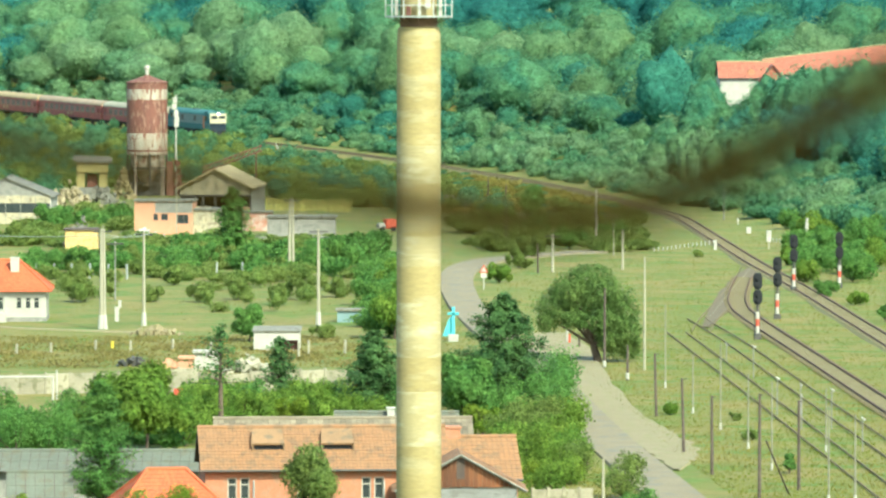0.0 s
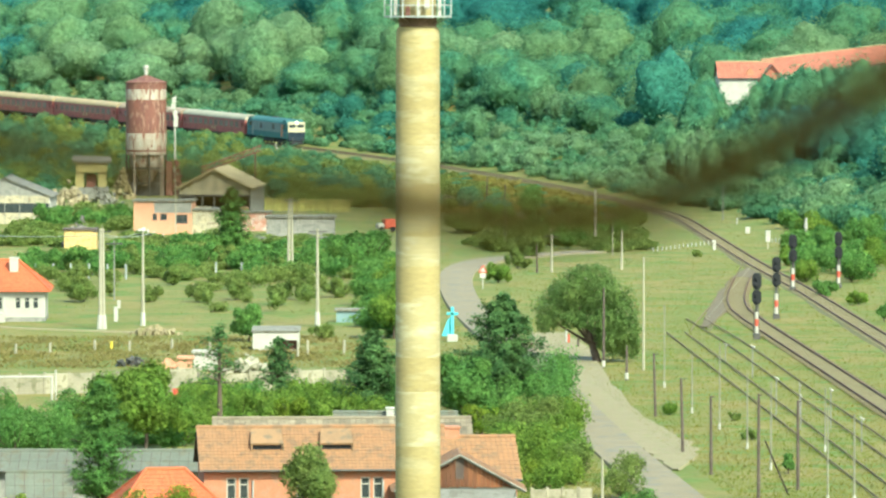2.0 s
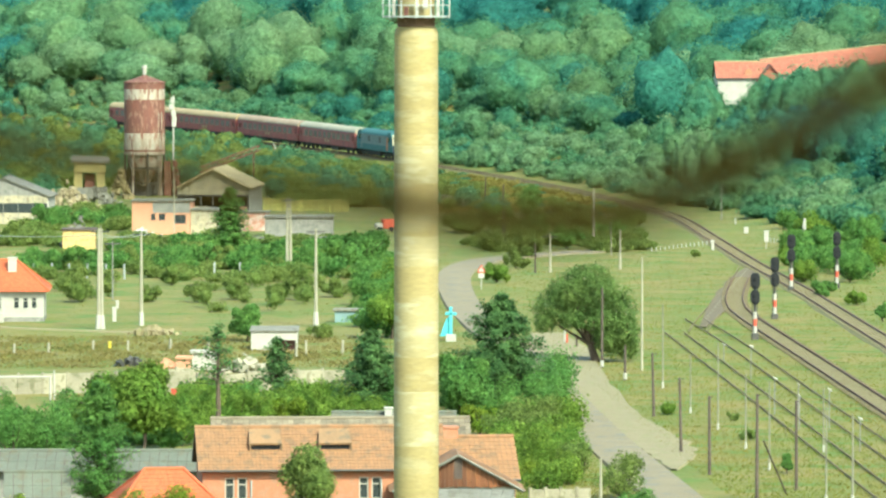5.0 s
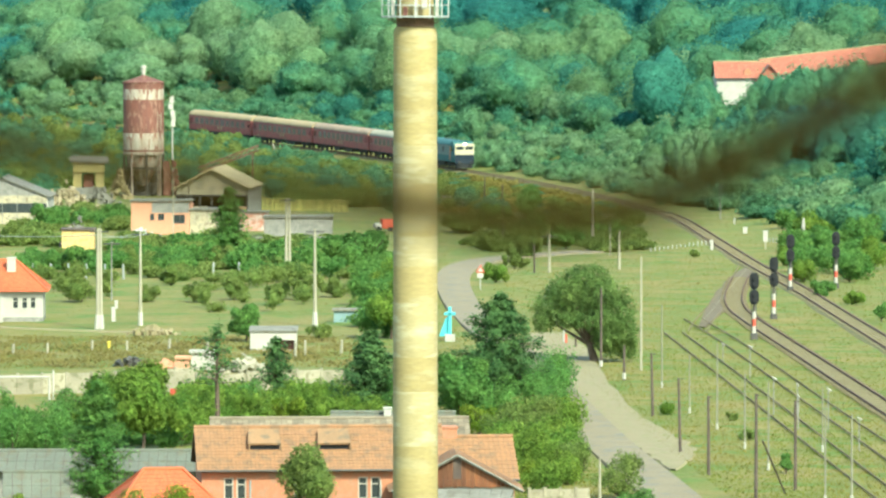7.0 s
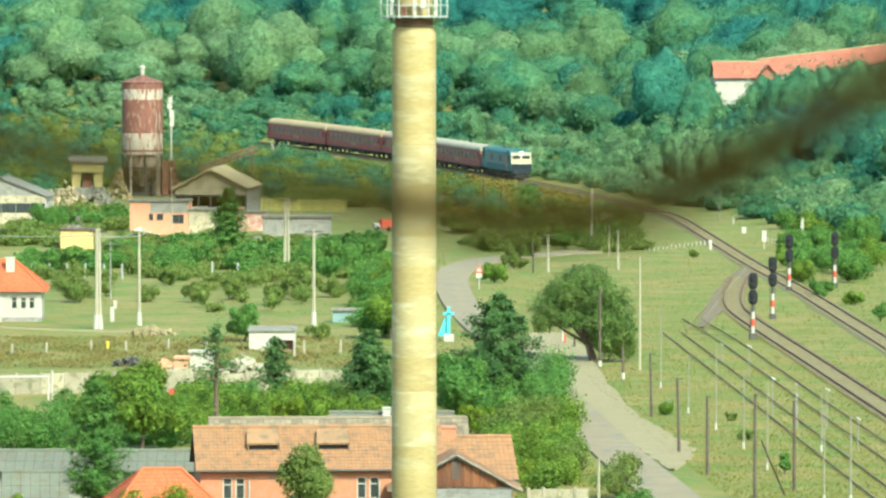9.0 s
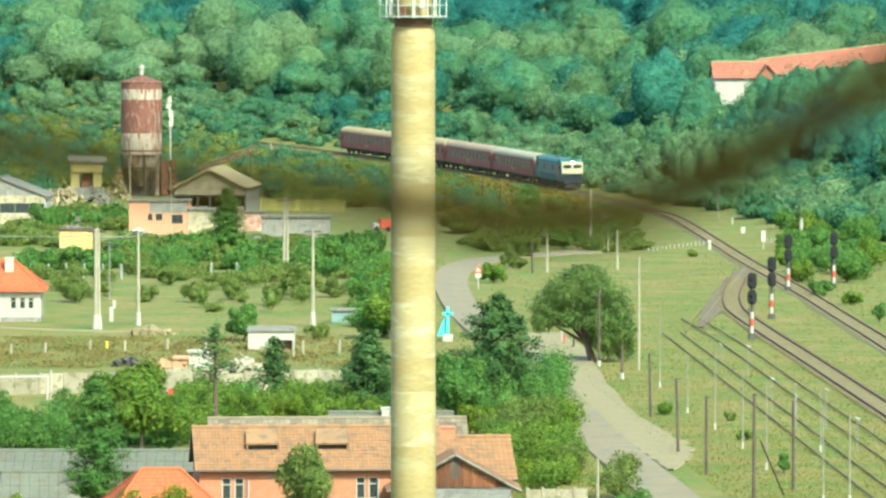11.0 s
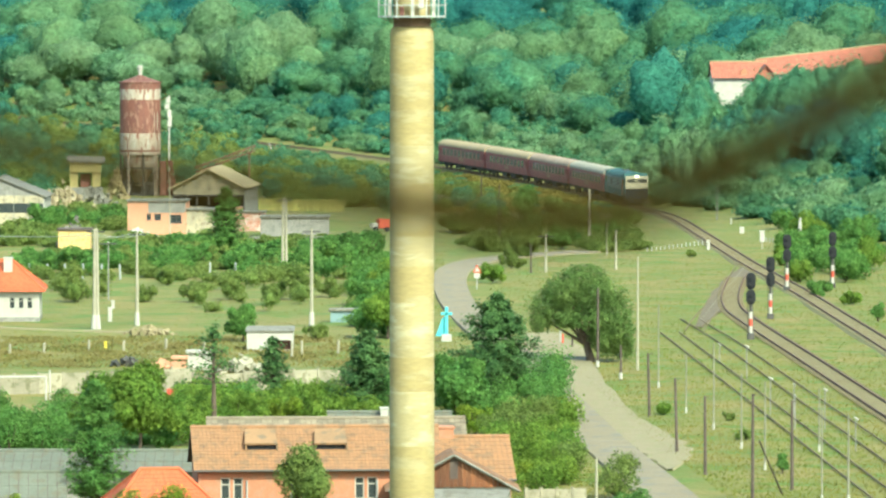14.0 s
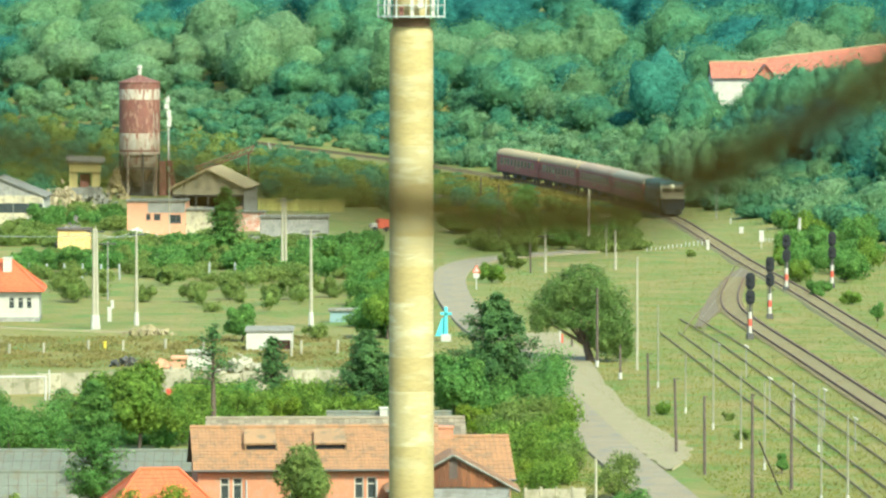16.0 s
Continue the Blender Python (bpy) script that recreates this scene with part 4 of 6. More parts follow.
tank_house = gabled("house", (-2.9, 345.0, 0.0), 0, 6.6, 5.0, 2.1, 1.2, GREYWALL, SHEET, "house with a blue-grey sheet roof behind the garden", over=0.3, tile=(0.5, 0.9))
stack(tank_house, -0.3, -0.6, 2.8, 3.55, 0.42, WHITE)

# low roofs at the garden's edge
gabled("outbuilding", (-18.9, 328, 0), 0, 11.6, 4.0, 1.65, 0.75, GREYWALL, SHEET, "long low outbuilding with a pale grey-green sheet roof", tile=(0.5, 3.0), category="outbuilding")
gabled("outbuilding", (-21.3, 318, -0.3), 4, 3.0, 3.2, 1.35, 1.0, GREYWALL, SHEET, "small outbuilding with a grey weathered roof", tile=(0.5, 3.0), category="outbuilding")
hipped("house", (-14.4, 312, -1.0), 10, 5.0, 5.0, 1.7, 1.95, PEACH, TILES_RED, "small house with a bright red hipped roof", hip=1.5)

# white house by the meadow
WHITE_HOUSE = hipped("house", (-38.44, 506.25) + (0,), 2, 10.4, 7.0, 2.55, 2.35, WHITE, TILES_RED, "white house with an orange-red hipped roof in the meadow", hip=2.3,
                     windows=[(2.95, 1.05, 0.5, 0.95), (3.7, 1.05, 0.5, 0.95), (4.4, 1.05, 0.5, 0.95), (0.9, 0.95, 1.6, 1.1)])
stack(WHITE_HOUSE, 2.55, -1.2, 3.9, 5.1, 0.7)
part("porch", boxes((-0.2, 1.9, -4.6, -3.5, -0.3, 0.75), (1.75, 1.9, -4.6, -4.45, 0.75, 2.1), bevel=0.03), WHITE, WHITE_HOUSE)
part("plinth", boxes((-5.23, 5.23, -3.54, 3.54, -0.3, 0.35)), GREYWALL, WHITE_HOUSE)

# ---------- old works by the line ----------


def silo():
    x, y = (-40.46, 821.41)
    root = thing("silo", (x, y, gz(x, y)), 0, "tall rusted steel silo with flaking white bands", "silo")
    r = 2.75
    rings = [(5.5, 5.9, PALE_STEEL), (5.9, 6.15, RUST), (6.15, 8.4, PALE_STEEL), (8.4, 10.6, RUST), (10.6, 12.9, RUST), (12.9, 14.3, PALE_STEEL), (14.3, 15.2, RUST)]
    for a, b, m in rings:
        part("steel_ring", lathe([(r - 0.03, a), (r, a + 0.04), (r, b - 0.04), (r - 0.03, b)], 36), m, root, smooth=False)
    part("roof_cone", lathe([(r + 0.12, 15.15), (r + 0.12, 15.25), (0.4, 16.1), (0.35, 16.2)], 36), RUST, root)
    part("vent", lathe([(0.22, 16.1), (0.3, 16.9), (0.42, 17.2), (0.3, 17.5)], 14), WHITE, root, "white roof vent")
    part("hopper", lathe([(0.5, 1.3), (0.9, 2.0), (2.1, 3.9), (2.3, 5.5)], 30), PALE_STEEL, root, "pale streaked hopper under the drum")
    for k in range(8):
        a = 2 * math.pi * k / 8 + 0.2
        x, y = math.cos(a) * (r - 0.1), math.sin(a) * (r - 0.1)
        part("leg", rod(bmesh.new(), (x, y, -0.4), (x, y, 5.6), 0.17, n=6), PALE_STEEL if k in (5, 7) else STEEL_DARK, root)
    for z in (1.6, 3.6):
        part("ring_beam", lathe([(r - 0.2, z), (r, z), (r, z + 0.2), (r - 0.2, z + 0.2)], 16, ring=True), STEEL_DARK, root)
    # Dark block added to give the shade among the legs.
    part("pit", boxes((-2.5, 2.5, 0.6, 2.6, -0.3, 3.4)), STEEL_DARK, root, "dark block standing for the shade below the hopper")
    bm = bmesh.new()
    for o in (-0.22, 0.22):
        rod(bm, (2.2 + o, -1.95, 0), (2.2 + o, -1.95, 11.2), 0.05, n=5)
    for z in np.arange(0.4, 11, 0.4):
        rod(bm, (1.98, -1.95, z), (2.42, -1.95, z), 0.025, n=4)
    part("ladder", bm, PALE_STEEL, root)
    part("conveyor_box", boxes((r - 0.1, r + 0.8, -0.9, 0.6, 0, 4.6), bevel=0.05), RUST, root)


silo()


def works_cabin():
    x, y = (-47.44, 814.53)
    root = thing("cabin", (x, y, gz(x, y)), 4, "derelict yellow cabin on posts with a flat slab roof", "cabin")
    OCHRE = mat("faded_ochre", (0.375, 0.315, 0.12), (0.315, 0.27, 0.112), 0.8, 0.85)
    part("room", boxes((-2.1, 2.1, -1.5, 1.5, 3.4, 4.7), bevel=0.03), OCHRE, root)
    part("roof", slab([(-2.5, -1.9, 5.0), (2.6, -1.9, 4.8), (2.6, 1.9, 5.4), (-2.5, 1.9, 5.6)], 0.22), FIBRE, root)
    for px in (-1.55, 1.45):
        part("pier", boxes((px - 0.55, px + 0.55, -1.2, 1.2, 1.4, 3.4)), OCHRE, root)
    part("base", boxes((-2.3, 2.3, -1.4, 1.4, -0.3, 1.4)), GREYWALL, root)
    part("machine", boxes((-0.7, 0.7, -0.2, 1.0, 1.4, 3.2), bevel=0.05), RUST, root)


works_cabin()


PALE_RUBBLE = mat("pale_masonry", (0.4, 0.345, 0.21), (0.25, 0.205, 0.12), 0.6, 0.9)


def rubble(xy, w, d, h, n, mats, label, seed):
    rng = random.Random(seed)
    bm = bmesh.new()
    for k in range(n):
        x, y = rng.gauss(0, w / 3), rng.gauss(0, d / 3)
        z = max(0.05, h * (1 - abs(x) / w - abs(y) / d) * rng.uniform(0.4, 1.0))
        s = rng.uniform(0.12, 0.5)
        m = Matrix.LocRotScale((x, y, z), Euler([rng.uniform(0, 3) for _ in range(3)]), (s * 1.5, s, s * 0.6))
        bmesh.ops.create_cube(bm, size=1, matrix=m)
    ob = part("rubble", bm, mats)
    ob.matrix_basis = pose(xy[0], xy[1], gz(*xy))
    tagged(ob, label, "rubble", kind="stuff")


rubble((-48.26, 775.53), 4.2, 2.4, 3.6, 190, PALE_RUBBLE, "heap of pale broken masonry", 1)
rubble((-44.56, 783.87), 3.6, 2.0, 3.0, 130, FIBRE, "heap of broken pale sheets and masonry", 2)
rubble((-43.05, 810.00), 1.9, 2.0, 5.0, 110, mat("ochre_debris", (0.3, 0.247, 0.12), (0.188, 0.15, 0.075), 0.5, 0.9), "leaning ochre debris beside the silo", 3)
rubble((-36.43, 821.41), 1.6, 1.5, 5.0, 80, RUST, "rusted machine parts beside the silo", 4)


PALE_PANEL = mat("pale_weathered_panel", (0.4, 0.35, 0.22), (0.28, 0.26, 0.19), 1.0, 0.9, c=(0.2, 0.17, 0.11))


PEELING = mat("peeling_rust_paint", (0.36, 0.3, 0.2), (0.27, 0.14, 0.07), 1.0, 0.9, c=(0.2, 0.09, 0.05))


def gable_hall():
    """Open-fronted hall with its gable towards the meadow."""
    x, y = (-27.9, 732.66)
    root = thing("hall", (x, y, gz(x, y)), -4, "old works hall with pale gable panels and a dark open front", "industrial hall")
    w, eave, top, d = 8.7, 3.9, 6.1, 16.0
    cols = [-4.25, -2.85, -1.45, 0, 1.45, 2.85, 4.25]
    for a, b in zip(cols, cols[1:]):
        za, zb = (eave + (top - eave) * (1 - abs(v) / (w / 2)) - 0.15 for v in (a, b))
        part("gable_panel", prism([(a + 0.03, 2.9), (b - 0.03, 2.9), (b - 0.03, zb), (a + 0.03, za)], 0, 0.12), PALE_PANEL, root)
    for c in cols:
        part("post", boxes((c - 0.09, c + 0.09, -0.06, 0.16, -0.3, 3.0)), STEEL_DARK, root)
    for a, b, m in ((-4.3, -0.4, PALE_PANEL), (1.6, 4.3, PEELING)):
        part("front_wall", boxes((a, b, 0.0, 0.2, -0.3, 1.5)), m, root)
    for s in (-1, 1):
        part("side_wall", boxes((s * w / 2, s * (w / 2 - 0.2), 0.2, d, -0.3, eave)), GREYWALL, root)
        k = (top - eave) / (w / 2)
        n = 8
        for q in range(n):
            y0, y1 = -0.7 + (d + 0.9) * q / n, -0.7 + (d + 0.9) * (q + 1) / n - 0.03
            part("roof_sheet", slab([(s * (w / 2 + 0.35), y0, eave - 0.35 * k), (s * (w / 2 + 0.35), y1, eave - 0.35 * k), (0, y1, top), (0, y0, top)], 0.14), ROOFTAN_SHEET, root)
    part("back_wall", boxes((-4.1, 4.1, d - 0.3, d - 0.1, -0.3, eave)), STEEL_DARK, root)
    part("lintel", boxes((-4.35, 4.35, -0.05, 0.15, 2.75, 2.95)), STEEL_DARK, root)


ROOFTAN_SHEET = mat("tan_sheet", (0.46, 0.385, 0.215), (0.39, 0.325, 0.18), 1.2, 0.85)
gable_hall()


def flat_block(xy, w, h, d, turn, wall, label, windows=(), name="building", upper=None, coping=None):
    root = thing(name, (*xy, gz(*xy)), turn, label, "building")
    holes = [(x - a / 2, x + a / 2, z, z + b) for x, z, a, b in windows]
    part("front_wall", holed_wall(-w / 2, w / 2, 0, 0.25, -0.3, h, holes), wall, root)
    part("back_wall", boxes((-w / 2, w / 2, d - 0.25, d, -0.3, h)), wall, root)
    for s in (-1, 1):
        part("side_wall", boxes((s * w / 2, s * (w / 2 - 0.25), 0.25, d - 0.25, -0.3, h)), wall, root)
    part("roof", boxes((-w / 2 - 0.15, w / 2 + 0.15, -0.2, d + 0.15, h, h + 0.22), bevel=0.03), coping or FIBRE, root)
    for x, z, a, b in windows:
        window_set(root, x, 0.06, z, a, b, STEEL_DARK, 1)
    if upper:
        part("bare_patch", boxes((*upper[:2], -0.012, 0.0, *upper[2:])), GREYWALL, root, "bare grey patch of fallen plaster")
    return root


flat_block((-32.03, 687.74), 6.6, 3.6, 5.0, -3, PEACH, "peach plastered works building with small dark windows", [(-0.9, 1.55, 0.5, 0.7), (0.1, 1.55, 0.75, 0.7), (1.9, 1.2, 0.75, 0.95), (2.5, 1.2, 0.6, 0.95)], upper=(-0.95, 3.25, 2.35, 3.55))
flat_block((-27.25, 687.74), 2.9, 2.6, 4.0, -3, PALE_PANEL, "white plastered works annex")
rubble((-33.84, 678.14), 2.2, 1.0, 0.9, 40, WHITE, "pale broken plaster at the wall's foot", 6)
# shed at the meadow's far end
GABLE_SHED = gabled("shed", ((-51.88, 716.46)[0], (-51.88, 716.46)[1] + 6.0, 0), -90, 12.0, 10.6, 3.35, 2.1, WHITE, SHEET, "white works shed, its gable with a dark window band", tile=(0.9, 3.0), category="shed", gable_mat=GREYWALL, roof_base=FIBRE)
for z0, z1, mt, nm in ((2.45, 3.35, PALE_PANEL, "upper_boarding"), (1.35, 2.4, GLASS, "window_band"), (0.0, 1.3, PALE_PANEL, "lower_boarding")):
    for k in range(6):
        part(nm, boxes((6.0, 6.06, -5.2 + 1.74 * k, -5.2 + 1.74 * k + 1.66, z0, z1)), mt, GABLE_SHED)
# yellow hut
hut = flat_block((-38.77, 645.13), 3.4, 2.0, 3.0, 0, mat("yellow_plaster", (0.54, 0.39, 0.15), (0.465, 0.338, 0.135), 0.9, 0.85, c=(0.338, 0.24, 0.0975)), "small crumbling yellow hut with a collapsed roof", name="hut", coping=WOODPOLE)
rubble(((-38.76, 648.00)[0], (-38.76, 648.00)[1] + 0.6), 2.2, 1.6, 3.9, 90, FIBRE, "collapsed roof sheets lying on the yellow hut", 8)
# grey sheds along the works' edge
flat_block((-16.34, 681.31), 7.6, 2.0, 5.0, 0, GREYWALL, "long grey shed beside the works road")
flat_block((-16.59, 653.81), 8.0, 0.75, 1.2, 1, WHITE, "low white parapet wall with a grey top", name="wall")
flat_block((-21.77, 697.61), 3.2, 2.0, 2.0, -2, mat("flaking_red_plaster", (0.338, 0.128, 0.075), (0.45, 0.375, 0.315), 0.6, 0.85), "low wall of flaking red and white plaster", name="wall")


def slat_row(xy0, xy1, n, h, w, material, name, label, lean=0.0, category="fence", z=None, rails=True):
    """A row of upright slats from xy0 to xy1 on two rails."""
    a, b = Vector((*xy0, z if z is not None else gz(*xy0))), Vector((*xy1, z if z is not None else gz(*xy1)))
    root = thing(name, a, 0, label, category)
    d = b - a
    ang = math.atan2(d.y, d.x)
    for k in range(n):
        p = d * (k / (n - 1))
        s = part("slat", boxes((-w / 2, w / 2, -0.03, 0.03, -0.2, h * random.uniform(0.85, 1.08)), bevel=0.01), material, root)
        s.matrix_basis = pose(p.x, p.y, p.z, random.uniform(-4, 4), lean + random.uniform(-4, 4), math.degrees(ang))
    for q in (0.3, 0.8) if rails else ():
        bm = bmesh.new()
        rod(bm, Vector((0, 0, h * q)), d + Vector((0, 0, h * q)), 0.03, n=5)
        part("rail", bm, material, root)


YELLOWISH = mat("yellowed_board", (0.375, 0.338, 0.0975), (0.3, 0.285, 0.09), 1.0, 0.85, spread=0.3)
slat_row((-22.69, 763.35), (-12.09, 759.38), 52, 1.45, 0.16, YELLOWISH, "fence", "row of yellowed upright boards along the works")
slat_row((-0.51, 783.87), (2.26, 763.35), 10, 1.3, 0.22, CONCRETE, "fence", "short fence of pale leaning slats", lean=-14)
slat_row((4.84, 670.34), (6.27, 650.89), 8, 1.3, 0.2, CONCRETE, "fence", "short fence of pale leaning slats", lean=-14)


def red_stand():
    x, y = (-6.62, 694.29)
    root = thing("vehicle", (x, y, gz(x, y)), 10, "small red and white vehicle parked by the works", "vehicle")
    part("body", boxes((-0.6, 0.7, -0.9, 0.9, 0.35, 1.45), bevel=0.12), RED, root)
    part("bonnet", boxes((-1.35, -0.6, -0.8, 0.8, 0.35, 0.95), bevel=0.1), WHITE, root)
    for px in (-0.95, 0.35):
        bm = bmesh.new()
        rod(bm, (px, -0.9, 0.3), (px, -0.7, 0.3), 0.3, n=14)
        part("wheel", bm, BLACK, root)


red_stand()
# brown wagon body below the line
WAGON = thing("shed", (-8.9, 862, gz(-8.9, 862)), -12, "brown boarded shed below the railway", "shed")
part("wall", boxes((-2.2, 2.2, -1.2, 1.2, -0.3, 1.5)), RUST, WAGON)
part("roof", boxes((-2.35, 2.35, -1.35, 1.35, 1.5, 1.62), bevel=0.02), RUST, WAGON)


def leaning_mast(base, top, r, material, label, name="post"):
    bm = bmesh.new()
    rod(bm, (0, 0, -0.2), Vector(top) - Vector(base), r, r * 0.8, n=8)
    ob = part(name, bm, material)
    ob.matrix_basis = pose(*base)
    return tagged(ob, label, "post")


leaning_mast((-25.6, 935, gz(-25.6, 935)), (-26.3, 935, gz(-25.6, 935) + 1.9), 0.13, WHITE, "short leaning white post beside the railway")
# rusty conveyor leaning up behind the hall
cv = thing("conveyor", (-34, 845, gz(-34, 845)), 0, "rusted conveyor truss rising behind the works", "conveyor")
bm = bmesh.new()
for o in (0.0, 0.7):
    rod(bm, (0, 0, 2.2 + o), (8.2, 3, 5.2 + o), 0.09, n=5)
for k in range(12):
    u, v = k / 12, (k + 1) / 12
    rod(bm, (8.2 * u, 3 * u, 2.2 + 3 * u), (8.2 * v, 3 * v, 2.9 + 3 * v), 0.06, n=4)
part("truss", bm, RUST, cv)
for u in (0.1, 0.9):
    part("leg", rod(bmesh.new(), (8.2 * u, 3 * u, -0.4), (8.2 * u, 3 * u, 2.3 + 3 * u), 0.1, n=6), RUST, cv)


def mast_with_panels():
    x, y = -37.63, 845
    z0 = gz(x, y)
    root = thing("mast", (x, y, z0), 0, "slim white mast with pale panels behind the silo", "mast")
    part("pole", rod(bmesh.new(), (0, 0, -0.3), (0, 0, 13.0), 0.14, 0.1), WHITE, root)
    for z, dx in ((12.3, -0.1), (11.4, -0.25), (10.5, 0.05), (9.7, 0.15), (9.0, 0.1)):
        part("panel", boxes((dx - 0.32, dx + 0.3, -0.25, -0.1, z - 0.4, z + 0.4), bevel=0.06), WHITE, root)


mast_with_panels()

# ---------- red-roofed farm on the hillside ----------
fz = gz(47, 885)
FARM = gabled("farmhouse", (42.9, 880, fz), 2, 7.8, 7.0, 15.15 - fz, 2.1, WHITE, TILES_FAR, "farmhouse with a dull red tiled roof among trees", windows=[(-3.2, 3.6, 0.7, 1.2), (2.2, 3.4, 0.8, 1.2)], tile=(0.5, 0.6), category="farmhouse", ridge_mat=ROOFTAN)
FARM2 = gabled("farmhouse", (58.0, 884, fz), 9, 22.5, 8.0, 16.7 - fz, 2.2, WHITE, TILES_FAR, "long farm wing with a dull red tiled roof among trees", tile=(0.5, 0.6), category="farmhouse", ridge_mat=ROOFTAN)
FARM2.matrix_basis = pose(58.0, 884, fz, 0, -6.5, 9)
CROSS = part("cross_gable", prism([(-1.9, 12.6 - fz), (1.9, 12.6 - fz), (1.9, 14.6 - fz), (0, 16.7 - fz), (-1.9, 14.6 - fz)], -4.6, -1.0), TILE_FAR, FARM)
CROSS.location.x = 3.6
for s in (-1, 1):
    part("roof", slab([(3.6 + s * 2.3, -5.0, 14.3 - fz), (3.6 + s * 2.3, 0, 14.3 - fz), (3.6, 0, 16.9 - fz), (3.6, -5.0, 16.9 - fz)], 0.14), RUST, FARM)
part("dormer", prism([(-0.5, 15.2 - fz), (0.5, 15.2 - fz), (0.5, 15.9 - fz), (0, 16.4 - fz), (-0.5, 15.9 - fz)], -3.2, -1.4), PINK, FARM, "small pinkish dormer").location.x = 0.6


# ---------- poles, signals and signs ----------


def concrete_pole(xy, h, label, arms=0, r=0.15, foot=1.15, group="line poles", twin=0.0, material=None, ring=False):
    root = thing("utility_pole", (*xy, gz(*xy)), random.uniform(-8, 8), label, "utility pole", group)
    for o in ((0,) if not twin else (-twin, twin)):
        p = part("shaft", rod(bmesh.new(), (o, 0, -0.3), (o * 0.8, 0, h), r, r * 0.6, n=10), material or CONCRETE, root)
        if foot:
            part("foot", rod(bmesh.new(), (o * 1.3, 0, -0.2), (o * 0.95, 0, min(foot, h * 0.14)), r * 1.5, r * 1.2, n=10), WHITE, root, "whitewashed concrete foot")
    if ring:
        part("painted_foot", lathe([(r * 1.25, -0.1), (r * 1.25, 0.5), (r, 0.55)], 10), MATS["yellowed_board"], root, "yellow painted foot")
    if twin:
        bm = bmesh.new()
        for k in range(10):
            z, s = h * (k + 0.5) / 10, 1 if k % 2 else -1
            rod(bm, (-twin * s * (1 - 0.06 * k), 0, z), (twin * s * (1 - 0.06 * k), 0, z + h / 12), 0.035, n=5)
        part("bracing", bm, material or CONCRETE, root)
    for k in range(arms):
        z = h - 0.25 - 0.55 * k
        arm = part("crossarm", boxes((-0.75, 0.75, -0.06, 0.06, z - 0.06, z + 0.06), bevel=0.01), STEEL_DARK, root)
        for x in (-0.65, -0.3, 0.3, 0.65):
            part("insulator", lathe([(0.03, z + 0.06), (0.06, z + 0.1), (0.06, z + 0.2), (0.02, z + 0.24)], 8), WHITE, arm)
    return root


C = "pale concrete utility pole with a whitewashed foot"
concrete_pole((-27.82, 491.74), 8.10, "pale twin concrete pole with cross bracing and white feet", 1, 0.17, twin=0.13)
concrete_pole((-24.75, 496.76), 7.68, C, 1)
concrete_pole((-10.53, 496.76), 7.91, C, 1, 0.16)
concrete_pole((-15.23, 593.89), 7.15, "pale twin concrete pole with cross bracing", 1, 0.16, twin=0.18, foot=False)
concrete_pole((-29.34, 538.01), 5.23, "thin grey pole in the meadow", 1, 0.07, foot=False, material=GREYWALL)
concrete_pole((-30.14, 678.14), 7.03, "thin pale pole before the works", 0, 0.10, foot=False)
concrete_pole((15.71, 645.13), 6.39, "pale concrete pole with a yellow foot", 0, 0.17, foot=False, ring=True)
concrete_pole((10.21, 592.68), 3.73, "short pale concrete pole among bushes", 1, 0.16, foot=False)
concrete_pole((17.19, 598.77), 3.88, C, 0, 0.15, foot=False)
concrete_pole((17.18, 631.17), 3.51, "thin pale pole by the railway", 0, 0.07, foot=False)
concrete_pole((13.66, 862.72), 1.3, "short white trackside post", 0, 0.14, foot=False)
concrete_pole((33.17, 732.66), 4.21, "thin grey pole by the trees", 0, 0.07, foot=False, material=GREYWALL)
concrete_pole((14.17, 438.50), 8.12, "slim pale concrete pole on the grass slope", 0, 0.10, foot=False)
YARD_POLE = mat("grey_yard_concrete", (0.22, 0.215, 0.155), (0.17, 0.165, 0.12), 0.6, 0.9)
SLIM = "slim pale concrete lamp pole with white foot in the yard"
concrete_pole((14.97, 418.97), 5.66, SLIM, 0, 0.06, 0.35, material=YARD_POLE)
concrete_pole((15.83, 392.99), 3.78, SLIM, 0, 0.058, 0.35, material=YARD_POLE)
concrete_pole((16.97, 378.70), 5.33, SLIM, 0, 0.06, 0.35, material=YARD_POLE)
concrete_pole((17.88, 362.24), 4.43, SLIM, 0, 0.058, 0.35, material=YARD_POLE)
concrete_pole((18.44, 346.32), 5.00, SLIM, 0, 0.058, 0.35, material=YARD_POLE)
concrete_pole((22.37, 360.00), 3.73, SLIM, 0, 0.058, 0.35, material=YARD_POLE)
concrete_pole((20.28, 324.00), 5.10, SLIM, 0, 0.058, 0.35, material=YARD_POLE)
concrete_pole((21.69, 324.00), 4.65, SLIM, 0, 0.07, 0.35, material=YARD_POLE)
W = "dark weathered wooden pole standing in grass"
for_wood = [((13.36, 389.84), 4.04), ((13.93, 359.11), 4.39), ((14.90, 343.06), 4.38), ((16.63, 324.72), 5.71), ((19.16, 332.12), 4.86), ((12.63, 427.57), 2.38), ((11.37, 441.82), 5.73), ((5.02, 763.35), 4.10), ((6.24, 648.00), 4.50), ((8.76, 591.48), 2.85), ((7.21, 763.35), 3.18)]
